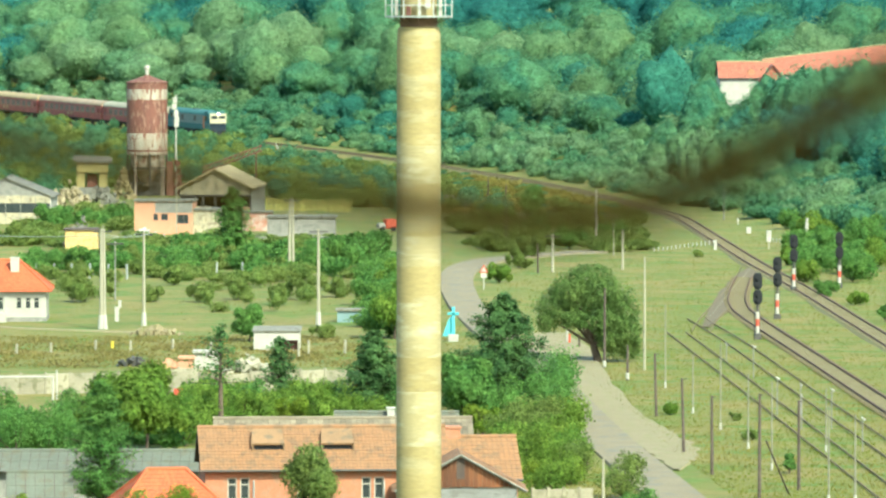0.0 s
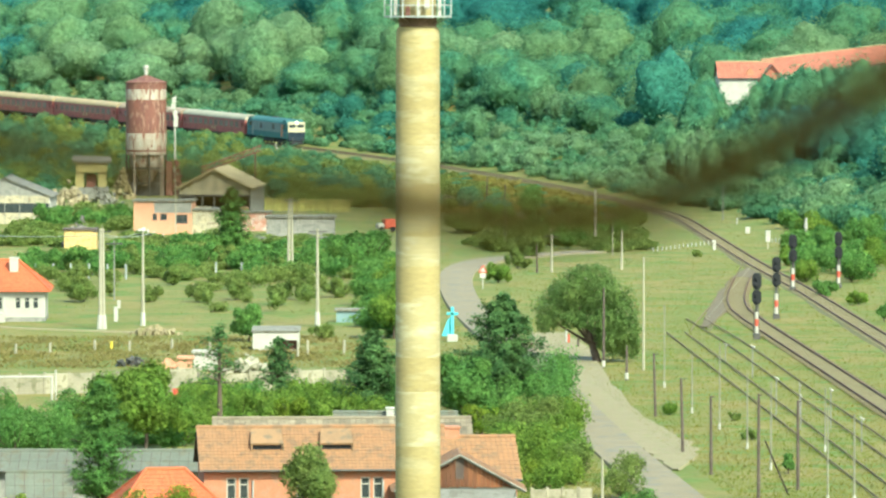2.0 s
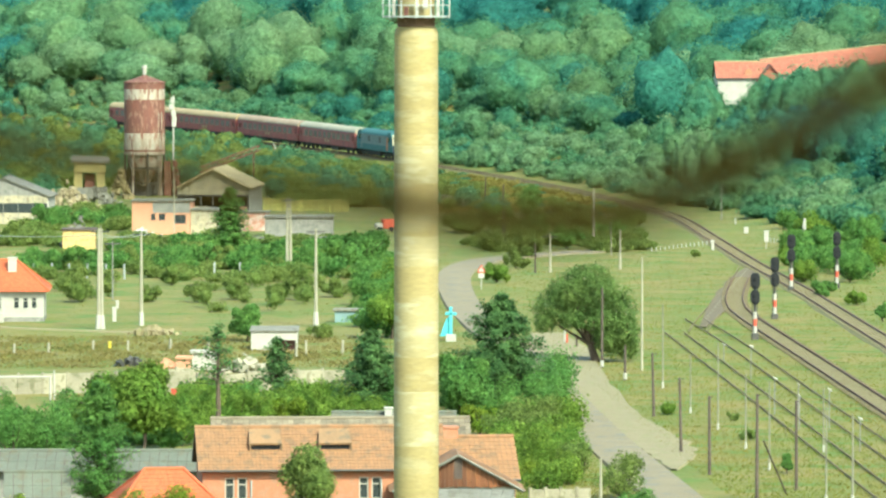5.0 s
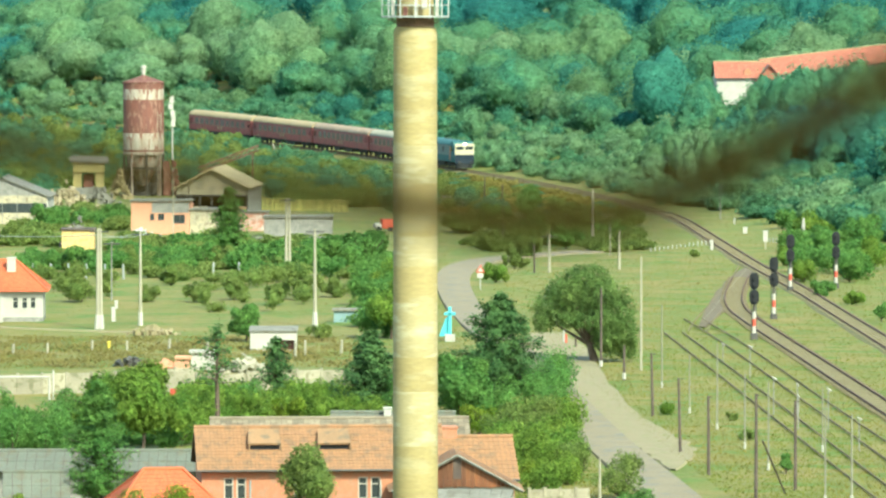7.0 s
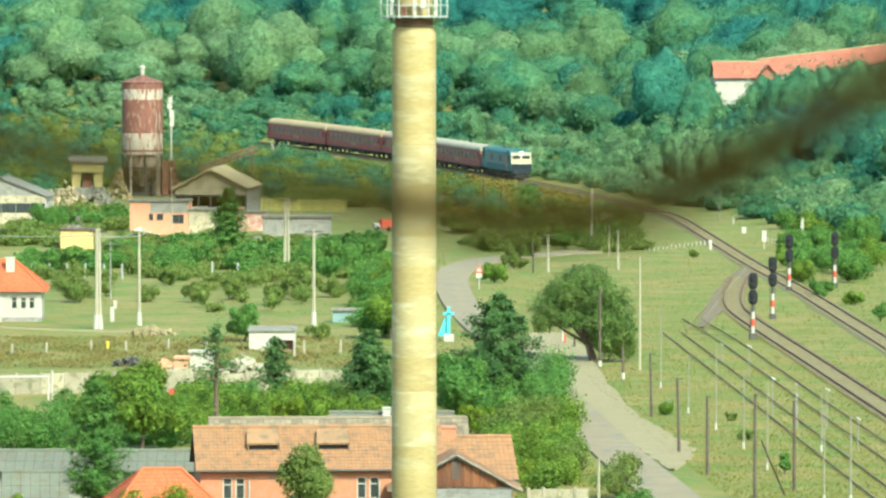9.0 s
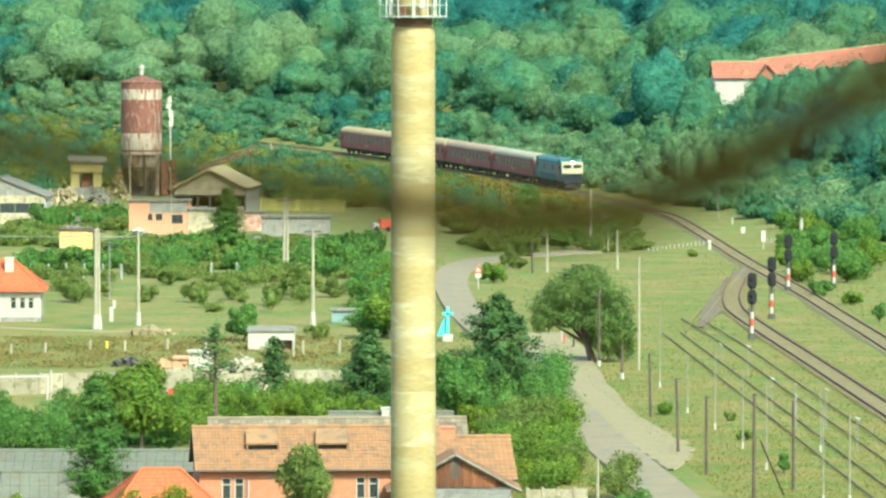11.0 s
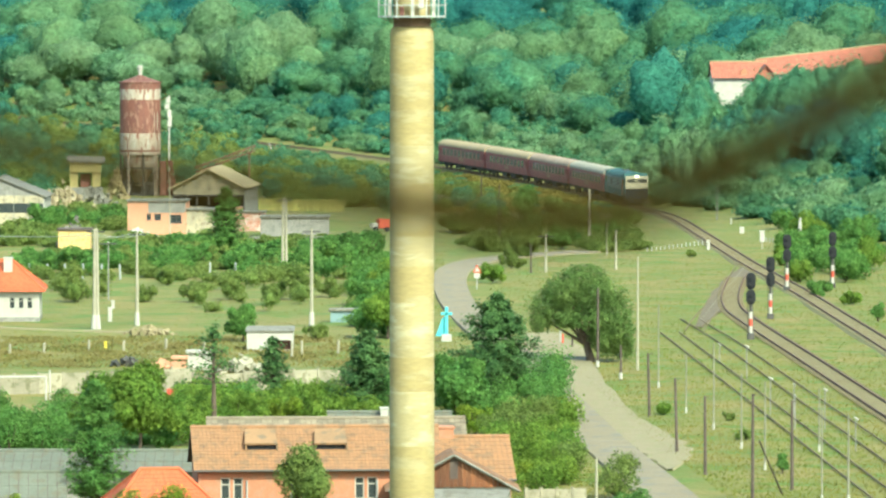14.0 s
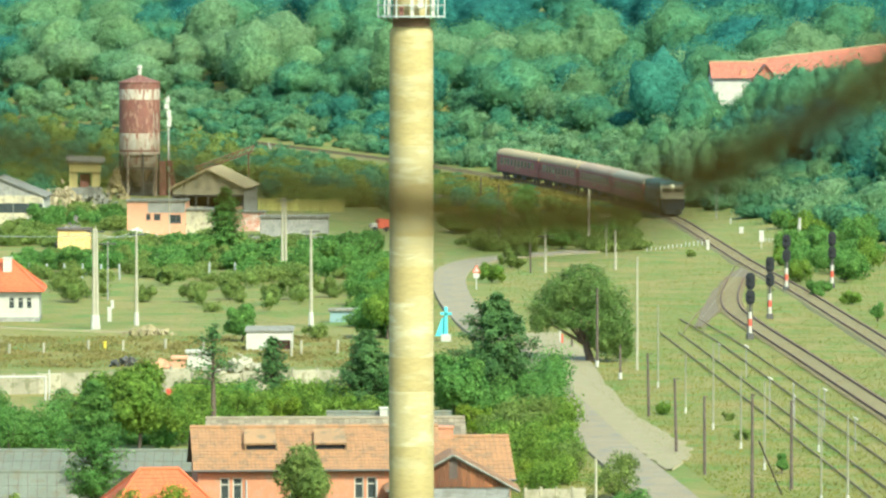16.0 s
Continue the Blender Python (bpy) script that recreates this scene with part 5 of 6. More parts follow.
for k, (xy, h) in enumerate(for_wood):
    root = thing("wooden_pole", (*xy, gz(*xy)), 0, W, "pole", "wooden poles of the yard")
    part("shaft", rod(bmesh.new(), (0, 0, -0.3), (random.uniform(-0.12, 0.12), 0, h), 0.10, 0.07, n=8), WOODPOLE, root)
    if k < 5:
        part("lamp_arm", rod(bmesh.new(), (0, 0, h * 0.98), (0.18, 0, h * 0.99), 0.03, n=5), WOODPOLE, root)
    if k in (5, 6, 7):
        part("marker", lathe([(0.13, 0.0), (0.13, 0.45)], 8), WHITE, root, "white painted foot")


def stay_wire(a, b, label):
    bm = bmesh.new()
    rod(bm, (0, 0, 0), Vector(b) - Vector(a), 0.05, n=5)
    ob = part("stay_pole", bm, WOODPOLE)
    ob.matrix_basis = pose(*a)
    tagged(ob, label, "stay")


sx, sy = (18.49, 329.49)
tx, ty = (16.78, 324.72)
stay_wire((sx, sy, -0.1), (tx + 0.2, ty, 3.2), "dark wooden stay propping the pole")


def lamp_head(xy, h, label="small white insulator lamp on a yard wire"):
    root = thing("yard_lamp", (*xy, gz(*xy)), random.uniform(0, 90), label, "lamp", "small yard lamps")
    part("stem", rod(bmesh.new(), (0, 0, -0.2), (0, 0, h), 0.035, n=5), GREYWALL, root)
    part("head", rod(bmesh.new(), (-0.12, 0, h + 0.12), (0.18, 0, h - 0.05), 0.045, 0.075, n=8), WHITE, root)


for xy, h in (((21.17, 391.41), 2.3), ((22.69, 391.41), 1.9), ((23.88, 378.70), 2.4), ((24.53, 360.00), 1.9), ((21.52, 428.82), 2.2), ((22.02, 378.70), 2.0), ((20.52, 448.62), 1.2)):
    lamp_head(xy, h)


def signal(xy, h):
    root = thing("railway_signal", (*xy, gz(*xy)), random.uniform(-4, 4), "railway light signal, black heads on a red and white mast", "railway signal", "signals of the yard")
    part("foot", boxes((-0.28, 0.28, -0.28, 0.28, -0.2, 0.42), bevel=0.06), STEEL_DARK, root)
    for k, m in enumerate((WHITE, RED, WHITE)):
        part("band", lathe([(0.15, 0.42 + 0.56 * k), (0.15, 0.42 + 0.56 * (k + 1))], 14), m, root)
    part("mast", lathe([(0.11, 2.1), (0.11, h - 0.5)], 12), STEEL_DARK, root)
    part("ladder", boxes((-0.22, -0.17, 0.2, 0.25, 0.3, h - 0.6), (0.17, 0.22, 0.2, 0.25, 0.3, h - 0.6)), STEEL_DARK, root)
    for z0, z1, lamps in ((h - 1.25, h, 2), (h - 2.45, h - 1.35, 2)):
        o = [(-0.36, z0 + 0.25), (-0.2, z0), (0.2, z0), (0.36, z0 + 0.25), (0.36, z1 - 0.25), (0.2, z1), (-0.2, z1), (-0.36, z1 - 0.25)]
        head = part("head", prism(o, -0.22, 0.1), BLACK, root)
        for j in range(lamps):
            z = z0 + (z1 - z0) * (0.3 + 0.42 * j)
            part("hood", rod(bmesh.new(), (0, -0.45, z), (0, -0.22, z), 0.15, 0.13, n=10), BLACK, head)


for x, y in ((24.30, 478.03), (27.42, 507.13), (31.47, 554.37), (36.03, 560.77)):
    signal((x, y), 5.15)


def small_box(xy, w, h, material, label, name="cabinet", post=0.0, turn=0):
    root = thing(name, (*xy, gz(*xy)), turn, label, "cabinet")
    part("body", boxes((-w / 2, w / 2, -w / 2, w / 2, post - 0.05, post + h), bevel=0.02), material, root)
    part("lid", boxes((-w / 2 - 0.04, w / 2 + 0.04, -w / 2 - 0.04, w / 2 + 0.04, post + h, post + h + 0.06), bevel=0.01), material, root)
    if post:
        part("post", boxes((-0.08, 0.08, -0.08, 0.08, -0.2, post)), CONCRETE, root)


small_box((34.02, 689.36), 0.5, 0.65, WHITE, "white lineside cabinet in grass")
small_box((34.06, 646.56), 0.5, 1.1, WHITE, "white lineside cabinet on a post", post=0.8)
small_box((28.25, 643.71), 0.3, 1.0, WHITE, "pale crossing marker post", name="marker_post")
small_box((34.10, 716.46), 0.15, 0.7, WHITE, "thin white marker beside the line", name="marker_post")
small_box((-27.28, 502.76), 0.32, 1.15, WHITE, "white painted meadow post", name="marker_post")
small_box((-28.21, 524.46), 0.26, 0.6, WHITE, "small white box on the meadow", name="marker_post")
small_box((-25.54, 464.33), 0.2, 0.5, mat("yellow_paint", (0.562, 0.45, 0.045), (0.488, 0.375, 0.0375), 0.4, 0.6), "small yellow marker post", name="marker_post")
slat_row((21.72, 640.88), (28.77, 659.73), 15, 0.4, 0.22, WHITE, "low_fence", "broken line of low white crossing stones", rails=False)
slat_row((35.20, 665.75), (37.58, 656.76), 9, 0.45, 0.22, WHITE, "low_fence", "broken line of low white crossing stones", rails=False)
slat_row((45.17, 681.31), (46.94, 675.00), 9, 0.9, 0.12, WHITE, "fence", "small white fence before the bushes")
leaning_mast((*(38.55, 659.73), 0), ((38.55, 659.73)[0] + 0.35, (38.55, 659.73)[1], 2.8), 0.16, WHITE, "leaning white mast beside the line")
leaning_mast((*(38.91, 659.73), 0), ((38.91, 659.73)[0] + 0.05, (38.91, 659.73)[1], 2.3), 0.1, WHITE, "leaning white mast beside the line")


def fence_posts(row, h, label, mat_=None, r=0.08):
    for xy in row:
        root = part("fence_post", boxes((-r, r, -r, r, -0.2, h), bevel=0.02), mat_ or CONCRETE)
        root.matrix_basis = pose(*xy, gz(*xy), random.uniform(-2, 2), random.uniform(-2, 2), random.uniform(0, 90))
        tagged(root, label, "fence post", "fence posts of the meadow")


fence_posts([(-39.21, 580.88), (-37.49, 580.88), (-35.82, 580.88), (-34.10, 580.88), (-32.26, 579.72), (-30.49, 579.72), (-22.09, 583.20), (-19.66, 583.20)], 1.35, "pale greenish concrete fence post", STEEL_PALE)
fence_posts([(-32.38, 457.77), (-29.89, 459.21), (-26.74, 462.86), (-24.05, 462.12), (-20.94, 464.33), (-18.00, 462.86)], 0.75, "pale concrete fence post in the meadow")
fence_posts([(-10.41, 457.05), (-7.71, 457.77), (-11.10, 454.21)], 1.05, "pale concrete fence post in the meadow")


def road_sign():
    x, y = (3.31, 558.62)
    root = thing("road_sign", (x, y, gz(x, y)), 0, "warning sign with red border on a white post", "road sign")
    part("post", rod(bmesh.new(), (0, 0, -0.2), (0, 0, 2.3), 0.05, n=8), WHITE, root)
    tri = part("border", prism([(-0.42, 1.5), (0.42, 1.5), (0, 2.25)], -0.09, -0.06), RED, root)
    part("face", prism([(-0.27, 1.59), (0.27, 1.59), (0, 2.06)], -0.10, -0.092), WHITE, tri)
    part("plate", boxes((-0.28, 0.28, -0.09, -0.06, 1.0, 1.42), bevel=0.01), WHITE, root)


road_sign()
for (x, y), h, m, lb in (((9.28, 472.61), 1.05, WHITE, "white and red marker stake"), ((10.07, 466.56), 0.95, WOODPOLE, "dark short stake beside the road"), ((9.44, 471.84), 0.7, RED, "short red stake beside the gravel")):
    leaning_mast((x, y, 0), (x, y, h), 0.09, m, lb)


def wayside_cross():
    x, y = (0.44, 474.92)
    BLUE = mat("turquoise_paint", (0.075, 0.375, 0.413), (0.105, 0.413, 0.435), 0.6, 0.5)
    root = thing("wayside_cross", (x, y, gz(x, y)), 0, "turquoise wayside cross with a pointed shelter", "wayside cross")
    part("plinth", boxes((-0.4, 0.4, -0.4, 0.4, -0.2, 0.5), bevel=0.04), WHITE, root)
    part("upright", boxes((-0.13, 0.13, -0.1, 0.1, 0.5, 2.65), bevel=0.02), BLUE, root)
    part("crossbar", boxes((-0.45, 0.45, -0.1, 0.1, 2.0, 2.22), bevel=0.02), BLUE, root)
    part("shelter", prism([(-0.85, 0.35), (0.12, 0.35), (0.12, 2.1), (-0.35, 1.7)], 0.12, 0.5), BLUE, root)


wayside_cross()

# ---------- meadow clutter ----------


def white_trailer():
    x, y = (-12.99, 462.86)
    root = thing("shed", (x, y, gz(x, y)), -1, "small white garage with a grey roof and a dark opening", "shed")
    part("wall", holed_wall(-1.75, 1.75, 0, 0.12, -0.2, 1.4, [(0.15, 1.6, 0.0, 0.72)]), WHITE, root)
    part("back_wall", boxes((-1.75, 1.75, 1.9, 2.0, -0.2, 1.5)), WHITE, root)
    for s in (-1, 1):
        part("side_wall", boxes((s * 1.75, s * 1.64, 0.12, 1.9, -0.2, 1.45)), RED if s < 0 else WHITE, root)
    part("roof", slab([(-1.85, -0.15, 1.45), (1.85, -0.15, 1.45), (1.85, 2.2, 1.72), (-1.85, 2.2, 1.72)], 0.07), FIBRE, root)
    part("inside", boxes((0.15, 1.6, 0.6, 0.65, -0.1, 0.9)), RUST, root)


white_trailer()


def concrete_wall(xy0, xy1, h, label, n):
    a, b = Vector((*xy0, 0)), Vector((*xy1, 0))
    root = thing("wall", a, math.degrees(math.atan2(b.y - a.y, b.x - a.x)), label, "concrete wall")
    length = (b - a).length
    for k in range(n):
        x0, x1 = length * k / n, length * (k + 1) / n
        part("panel", boxes((x0 + 0.08, x1 - 0.08, -0.05, 0.05, -0.2, h * random.uniform(0.92, 1.0)), bevel=0.015), CONCRETE_OLD, root)
        part("post", boxes((x0 - 0.08, x0 + 0.08, -0.09, 0.09, -0.2, h * 1.06), bevel=0.015), CONCRETE_OLD, root)


CONCRETE_OLD = mat("stained_concrete", (0.27, 0.247, 0.173), (0.21, 0.195, 0.135), 1.2, 0.9, c=(0.15, 0.143, 0.0825), spread=0.12)
concrete_wall((-32.10, 410.70), (-17.46, 415.38), 1.35, "stained pale concrete panel wall across the field", 9)
concrete_wall((-19.94, 418.97), (-17.08, 420.17), 1.3, "stained pale concrete panel wall", 2)
concrete_wall((-16.69, 410.70), (-6.71, 416.57), 1.45, "stained pale concrete panel wall behind trees", 6)


def goal():
    x, y = (-26.32, 406.13)
    root = thing("goal", (x, y, 0), 0, "white football goal frame on the grass", "goal")
    for px in (0, -4.6):
        part("post", rod(bmesh.new(), (px, 0, -0.2), (px, 0, 1.55), 0.07, n=8), WHITE, root)
    part("crossbar", rod(bmesh.new(), (-4.67, 0, 1.5), (0.07, 0, 1.5), 0.07, n=8), WHITE, root)
    part("back_post", rod(bmesh.new(), (0.2, 0.9, -0.2), (0.2, 0.9, 1.9), 0.06, n=8), WHITE, root)


goal()
flat_block((-17.34, 438.50), 1.75, 1.15, 1.2, 0, WHITE, "low white plastered block with corner stubs", name="hut", coping=WHITE)
flat_block((-18.71, 436.53), 0.9, 0.85, 1.0, 0, PEACH, "low peach plastered block", name="hut", coping=PEACH)
flat_block((-8.01, 502.76), 2.2, 0.85, 1.4, 0, mat("blue_grey_paint", (0.165, 0.247, 0.247), (0.135, 0.21, 0.21), 0.8, 0.7), "low blue-grey shed on posts in the meadow", name="hut")
small_box((-18.18, 410.70), 0.55, 0.35, RED, "red plastic crate by the wall", name="crate")
small_box((-17.60, 409.55), 0.45, 0.5, mat("orange_paint", (0.562, 0.225, 0.06), (0.488, 0.188, 0.0525), 0.4, 0.6), "orange crate by the wall", name="crate")
rubble((-20.15, 440.48), 1.2, 0.5, 0.35, 26, PEACH, "low heap of reddish bricks", 11)
rubble((-23.28, 484.39), 1.9, 1.4, 0.5, 120, GRAVEL, "low heap of pale sand and stones", 12)
rubble((-22.94, 443.16), 1.6, 0.5, 0.5, 26, STEEL_DARK, "heap of dark scrap in the field", 13)
rubble((-14.27, 435.22), 2.2, 1.0, 1.3, 60, CONCRETE, "heap of pale rubble behind the pines", 14)
concrete_wall((4.50, 322.21), (7.80, 322.92), 0.85, "pale low garden wall beside the bushes", 4)
concrete_pole((8.19, 320.44), 2.61, "short pale concrete post in bushes", 0, 0.09, foot=False)

# ---------- trees ----------


def willow():
    """Leaning willow with separate billows of foliage over a bare forked trunk."""
    root = thing("tree", (10.95, 448.6, gz(10.95, 448.6)), 0, "spreading olive-green willow leaning beside the road", "tree")
    bm = bmesh.new()
    rod(bm, (0.2, 0, -0.3), (-0.25, 0.1, 1.3), 0.34, 0.26)
    billows = [(-3.0, 0.3, 3.9, 1.6, 1.3), (-2.0, -0.4, 5.2, 1.6, 1.1), (-0.5, 0.6, 6.0, 1.9, 1.15), (0.5, -0.5, 4.9, 1.8, 1.3), (-1.3, 0.2, 4.1, 1.7, 1.2), (1.6, 0.3, 3.8, 1.7, 1.5), (2.1, -0.6, 2.2, 1.3, 1.4), (1.5, 0.5, 1.4, 1.4, 1.2), (2.5, 0.2, 1.1, 0.9, 1.0), (0.5, -1.3, 3.0, 1.4, 1.1), (0.9, -1.1, 1.7, 1.0, 0.9), (-1.6, -1.0, 3.1, 1.1, 0.7), (-3.6, -0.2, 2.9, 0.9, 0.8)]
    cs, ds = [], []
    for x, y, z, r, q in billows:
        rod(bm, (-0.25, 0.1, 1.2), (x * 0.85, y, z), 0.15, 0.04, 6)
        m = int(1500 * r)
        d = np.random.normal(0, 1, (m, 3))
        d[:, 2] += 0.2
        d /= np.linalg.norm(d, axis=1)[:, None]
        knob = 0.95 + 0.36 * np.sin(d[:, 0] * 5 + x) * np.sin(d[:, 2] * 6 + y) * np.cos(d[:, 1] * 5 + z)
        out = knob - np.abs(np.random.normal(0, 0.2, m)) + np.maximum(0, np.random.normal(0, 0.1, m))
        p = d * (r, r, q) * out[:, None] + (x, y, z)
        p[:, 2] = np.maximum(p[:, 2], 0.15)
        cs.append(p), ds.append(d + (0, 0, 0.3))
    part("trunk", bm, BARK, root)
    c = np.vstack(cs)
    leaf_mesh("crown", c, np.vstack(ds), np.random.uniform(0.6, 1.3, len(c)) * 0.1, WILLOW, root, scatter=0.5)


conifer((3.58, 386.23), 7.94, 3.0, "tall dark green pine beside the road", 0.4, 26000, 0.115, tiers=17)
conifer((-4.66, 389.84), 5.27, 2.3, "broad dark pine beside the chimney stack", 0.2, 15000, 0.12, tiers=12)
conifer((-11.25, 407.83), 3.70, 1.35, "small dark round-headed pine in the garden", 0.2, 2600, 0.13, tiers=8)
conifer((-14.19, 381.18), 6.07, 1.7, "sparse pine with a bare dark trunk", 2.6, 1500, 0.13, tiers=6, bare=0.3)
conifer((-18.12, 318.69), 6.64, 2.0, "feathery green spruce before the outbuildings", 0.3, 18000, 0.085, material=LEAF_DEEP, tiers=15)
willow()
broadleaf((-6.85, 307.0), 4.1, 1.8, LEAF_OLIVE, "thin olive garden tree before the pink house", base=1.2, count=6800, leaf=0.10, lobes=12)
broadleaf((-17.80, 360.00), 4.9, 2.6, LEAF_FRESH, "bright green rounded tree in the garden", count=15200, leaf=0.14, lobes=13)
broadleaf((-20.89, 364.50), 3.9, 2.0, LEAF_FRESH, "bright green garden tree", count=7200, leaf=0.14)
broadleaf((-7.90, 592.68), 4.3, 3.4, LEAF_DEEP, "dark green tree beside the works road", base=0.6, count=8400, leaf=0.19, lobes=12)
conifer((-22.56, 639.47), 6.7, 1.9, "slender dark green conifer before the hall", 0.2, 8000, 0.15, material=LEAF_DEEP, tiers=13)
broadleaf((-15.45, 474.15), 3.0, 1.35, LEAF_DEEP, "small green bushy tree on the meadow", base=0.4, count=4400, leaf=0.13)
broadleaf((-4.16, 478.03), 4.6, 2.1, LEAF_FRESH, "green tree by the meadow", count=7200, leaf=0.15)
broadleaf((1.09, 378.70), 4.6, 1.9, LEAF_DEEP, "green tree behind the wing", count=7200, leaf=0.14)
BUSHES = [
    ((4.58, 339.07), 3.1, 1.8, LEAF_FRESH), ((6.35, 341.05), 2.3, 1.5, LEAF_FRESH), ((5.67, 369.11), 2.8, 1.7, LEAF_OLIVE), ((4.08, 364.50), 2.9, 1.7, LEAF_OLIVE),
    ((7.41, 339.07), 2.3, 1.1, LEAF_OLIVE), ((3.71, 331.36), 1.8, 1.2, LEAF_LIME), ((2.11, 373.85), 2.0, 1.4, LEAF_LIME), ((5.52, 324.00), 2.3, 1.3, LEAF_FRESH), ((9.38, 325.81), 2.4, 1.5, LEAF_OLIVE), ((10.10, 315.24), 1.5, 1.1, LEAF_DEEP),
    ((7.01, 386.23), 2.6, 1.3, LEAF_DEEP), ((5.19, 383.68), 3.3, 1.8, LEAF_DEEP),
    ((-25.00, 353.45), 3.0, 2.3, LEAF_DEEP), ((-23.29, 354.74), 3.0, 2.0, LEAF_DEEP), ((-22.98, 373.85), 2.6, 1.6, LEAF_DEEP), ((-26.97, 373.85), 2.8, 1.4, LEAF_DEEP), ((-15.66, 364.50), 2.4, 1.4, LEAF_FRESH), ((-15.37, 373.85), 2.2, 1.4, LEAF_FRESH),
    ((-14.03, 303.75), 2.6, 1.6, LEAF_LIME), ((-12.22, 300.62), 2.0, 1.2, LEAF_LIME), ((-21.77, 303.75), 2.4, 1.0, LEAF_LIME), ((-15.64, 302.18), 2.4, 1.2, LEAF_FRESH),
    ((-13.02, 386.23), 1.9, 1.5, LEAF_FRESH), ((-11.36, 384.70), 1.7, 1.4, LEAF_FRESH), ((-9.76, 384.70), 1.6, 1.5, LEAF_LIME), ((-8.04, 387.77), 2.3, 1.2, LEAF_FRESH), ((-6.58, 386.23), 1.6, 1.4, LEAF_FRESH), ((-15.42, 383.68), 1.9, 1.4, LEAF_FRESH), ((-12.64, 396.73), 1.8, 1.2, LEAF_DEEP), ((-8.84, 399.45), 1.8, 1.1, LEAF_FRESH), ((-2.65, 386.23), 2.8, 1.8, LEAF_DEEP),
    ((-6.82, 530.18), 2.3, 1.8, LEAF_DEEP), ((-4.79, 550.19), 3.0, 2.0, LEAF_FRESH), ((-14.92, 530.18), 1.6, 1.4, LEAF_OLIVE), ((-12.70, 540.00), 2.0, 1.8, LEAF_OLIVE), ((-9.79, 545.05), 1.6, 1.9, LEAF_OLIVE), ((-21.50, 535.05), 2.3, 1.6, LEAF_OLIVE), ((-31.90, 535.05), 2.4, 1.9, LEAF_OLIVE), ((-25.96, 535.05), 1.5, 1.2, LEAF_OLIVE), ((-9.91, 478.03), 1.2, 0.9, LEAF_OLIVE), ((-18.70, 540.00), 1.9, 1.4, LEAF_OLIVE), ((-34.55, 566.21), 1.9, 1.5, LEAF_OLIVE), ((-25.37, 566.21), 1.9, 1.5, LEAF_OLIVE),
    ((-36.44, 592.68), 2.4, 2.4, LEAF_DEEP), ((-39.89, 595.10), 2.6, 2.2, LEAF_DEEP), ((-26.78, 597.54), 2.4, 2.6, LEAF_DEEP), ((-24.41, 607.50), 2.2, 2.0, LEAF_DEEP), ((-18.48, 597.54), 2.4, 2.2, LEAF_DEEP), ((-13.50, 597.54), 2.2, 1.8, LEAF_DEEP), ((-32.01, 607.50), 2.0, 2.0, LEAF_OLIVE), ((-21.60, 607.50), 2.0, 1.6, LEAF_OLIVE), ((-47.19, 662.73), 2.2, 2.0, LEAF_OLIVE), ((-15.97, 607.50), 1.6, 1.4, LEAF_DEEP),
    ((-45.48, 702.65), 3.0, 1.8, LEAF_DEEP), ((-41.55, 707.77), 2.2, 2.0, LEAF_DEEP), ((-37.90, 700.96), 2.9, 2.0, LEAF_DEEP), ((-45.04, 662.73), 1.4, 1.5, LEAF_OLIVE),
    ((4.82, 571.76), 1.9, 1.5, LEAF_FRESH), ((7.01, 601.24), 1.8, 1.5, LEAF_OLIVE), ((8.77, 627.10), 2.6, 2.0, LEAF_OLIVE), ((12.96, 648.00), 2.4, 2.2, LEAF_DEEP), ((18.37, 670.34), 2.0, 2.2, LEAF_DEEP), ((2.64, 694.29), 2.4, 2.4, LEAF_OLIVE), ((5.66, 711.22), 2.6, 2.2, LEAF_DEEP),
    ((9.98, 738.23), 3.6, 2.0, LEAF_DEEP), ((13.40, 720.00), 2.8, 2.4, LEAF_OLIVE), ((17.07, 720.00), 2.2, 2.2, LEAF_OLIVE), ((21.47, 711.22), 1.8, 2.0, LEAF_OLIVE), ((10.11, 678.14), 2.6, 2.0, LEAF_DEEP),
    ((14.35, 391.41), 0.8, 0.6, LEAF_FRESH), ((19.29, 343.87), 1.1, 0.4, LEAF_DEEP), ((18.54, 370.05), 0.6, 0.6, LEAF_OLIVE), ((25.61, 627.10), 0.7, 0.7, LEAF_OLIVE), ((18.27, 386.23), 0.5, 0.5, LEAF_OLIVE),
    ((33.61, 545.05), 1.4, 1.5, LEAF_DEEP), ((37.91, 571.76), 2.6, 1.9, LEAF_DEEP), ((33.67, 571.76), 2.2, 1.4, LEAF_FRESH), ((41.66, 595.10), 3.0, 2.0, LEAF_FRESH), ((36.12, 502.76), 1.6, 0.6, LEAF_DEEP), ((35.89, 530.18), 1.2, 1.1, LEAF_FRESH), ((38.83, 620.43), 3.2, 2.2, LEAF_DEEP), ((34.09, 607.50), 1.8, 1.4, LEAF_FRESH), ((44.76, 648.00), 3.4, 2.2, LEAF_DEEP), ((40.25, 662.73), 3.0, 2.2, LEAF_FRESH),
]
for xy, h, r, m in BUSHES:
    dist = xy[1] / 400
    broadleaf(xy, h, r, m, {"garden_leaf": "leafy bright green garden bush", "deep_garden_leaf": "dense dark green leafy bush", "olive_leaf": "dull olive-green bush in grass", "lime_leaf": "yellow-green leafy garden bush"}[m.name], base=0.1,
              count=int(1600 * max(1, r) ** 1.3), leaf=0.085 * max(1, dist), name="bush", category="bush", lobes=10, group="bushes")


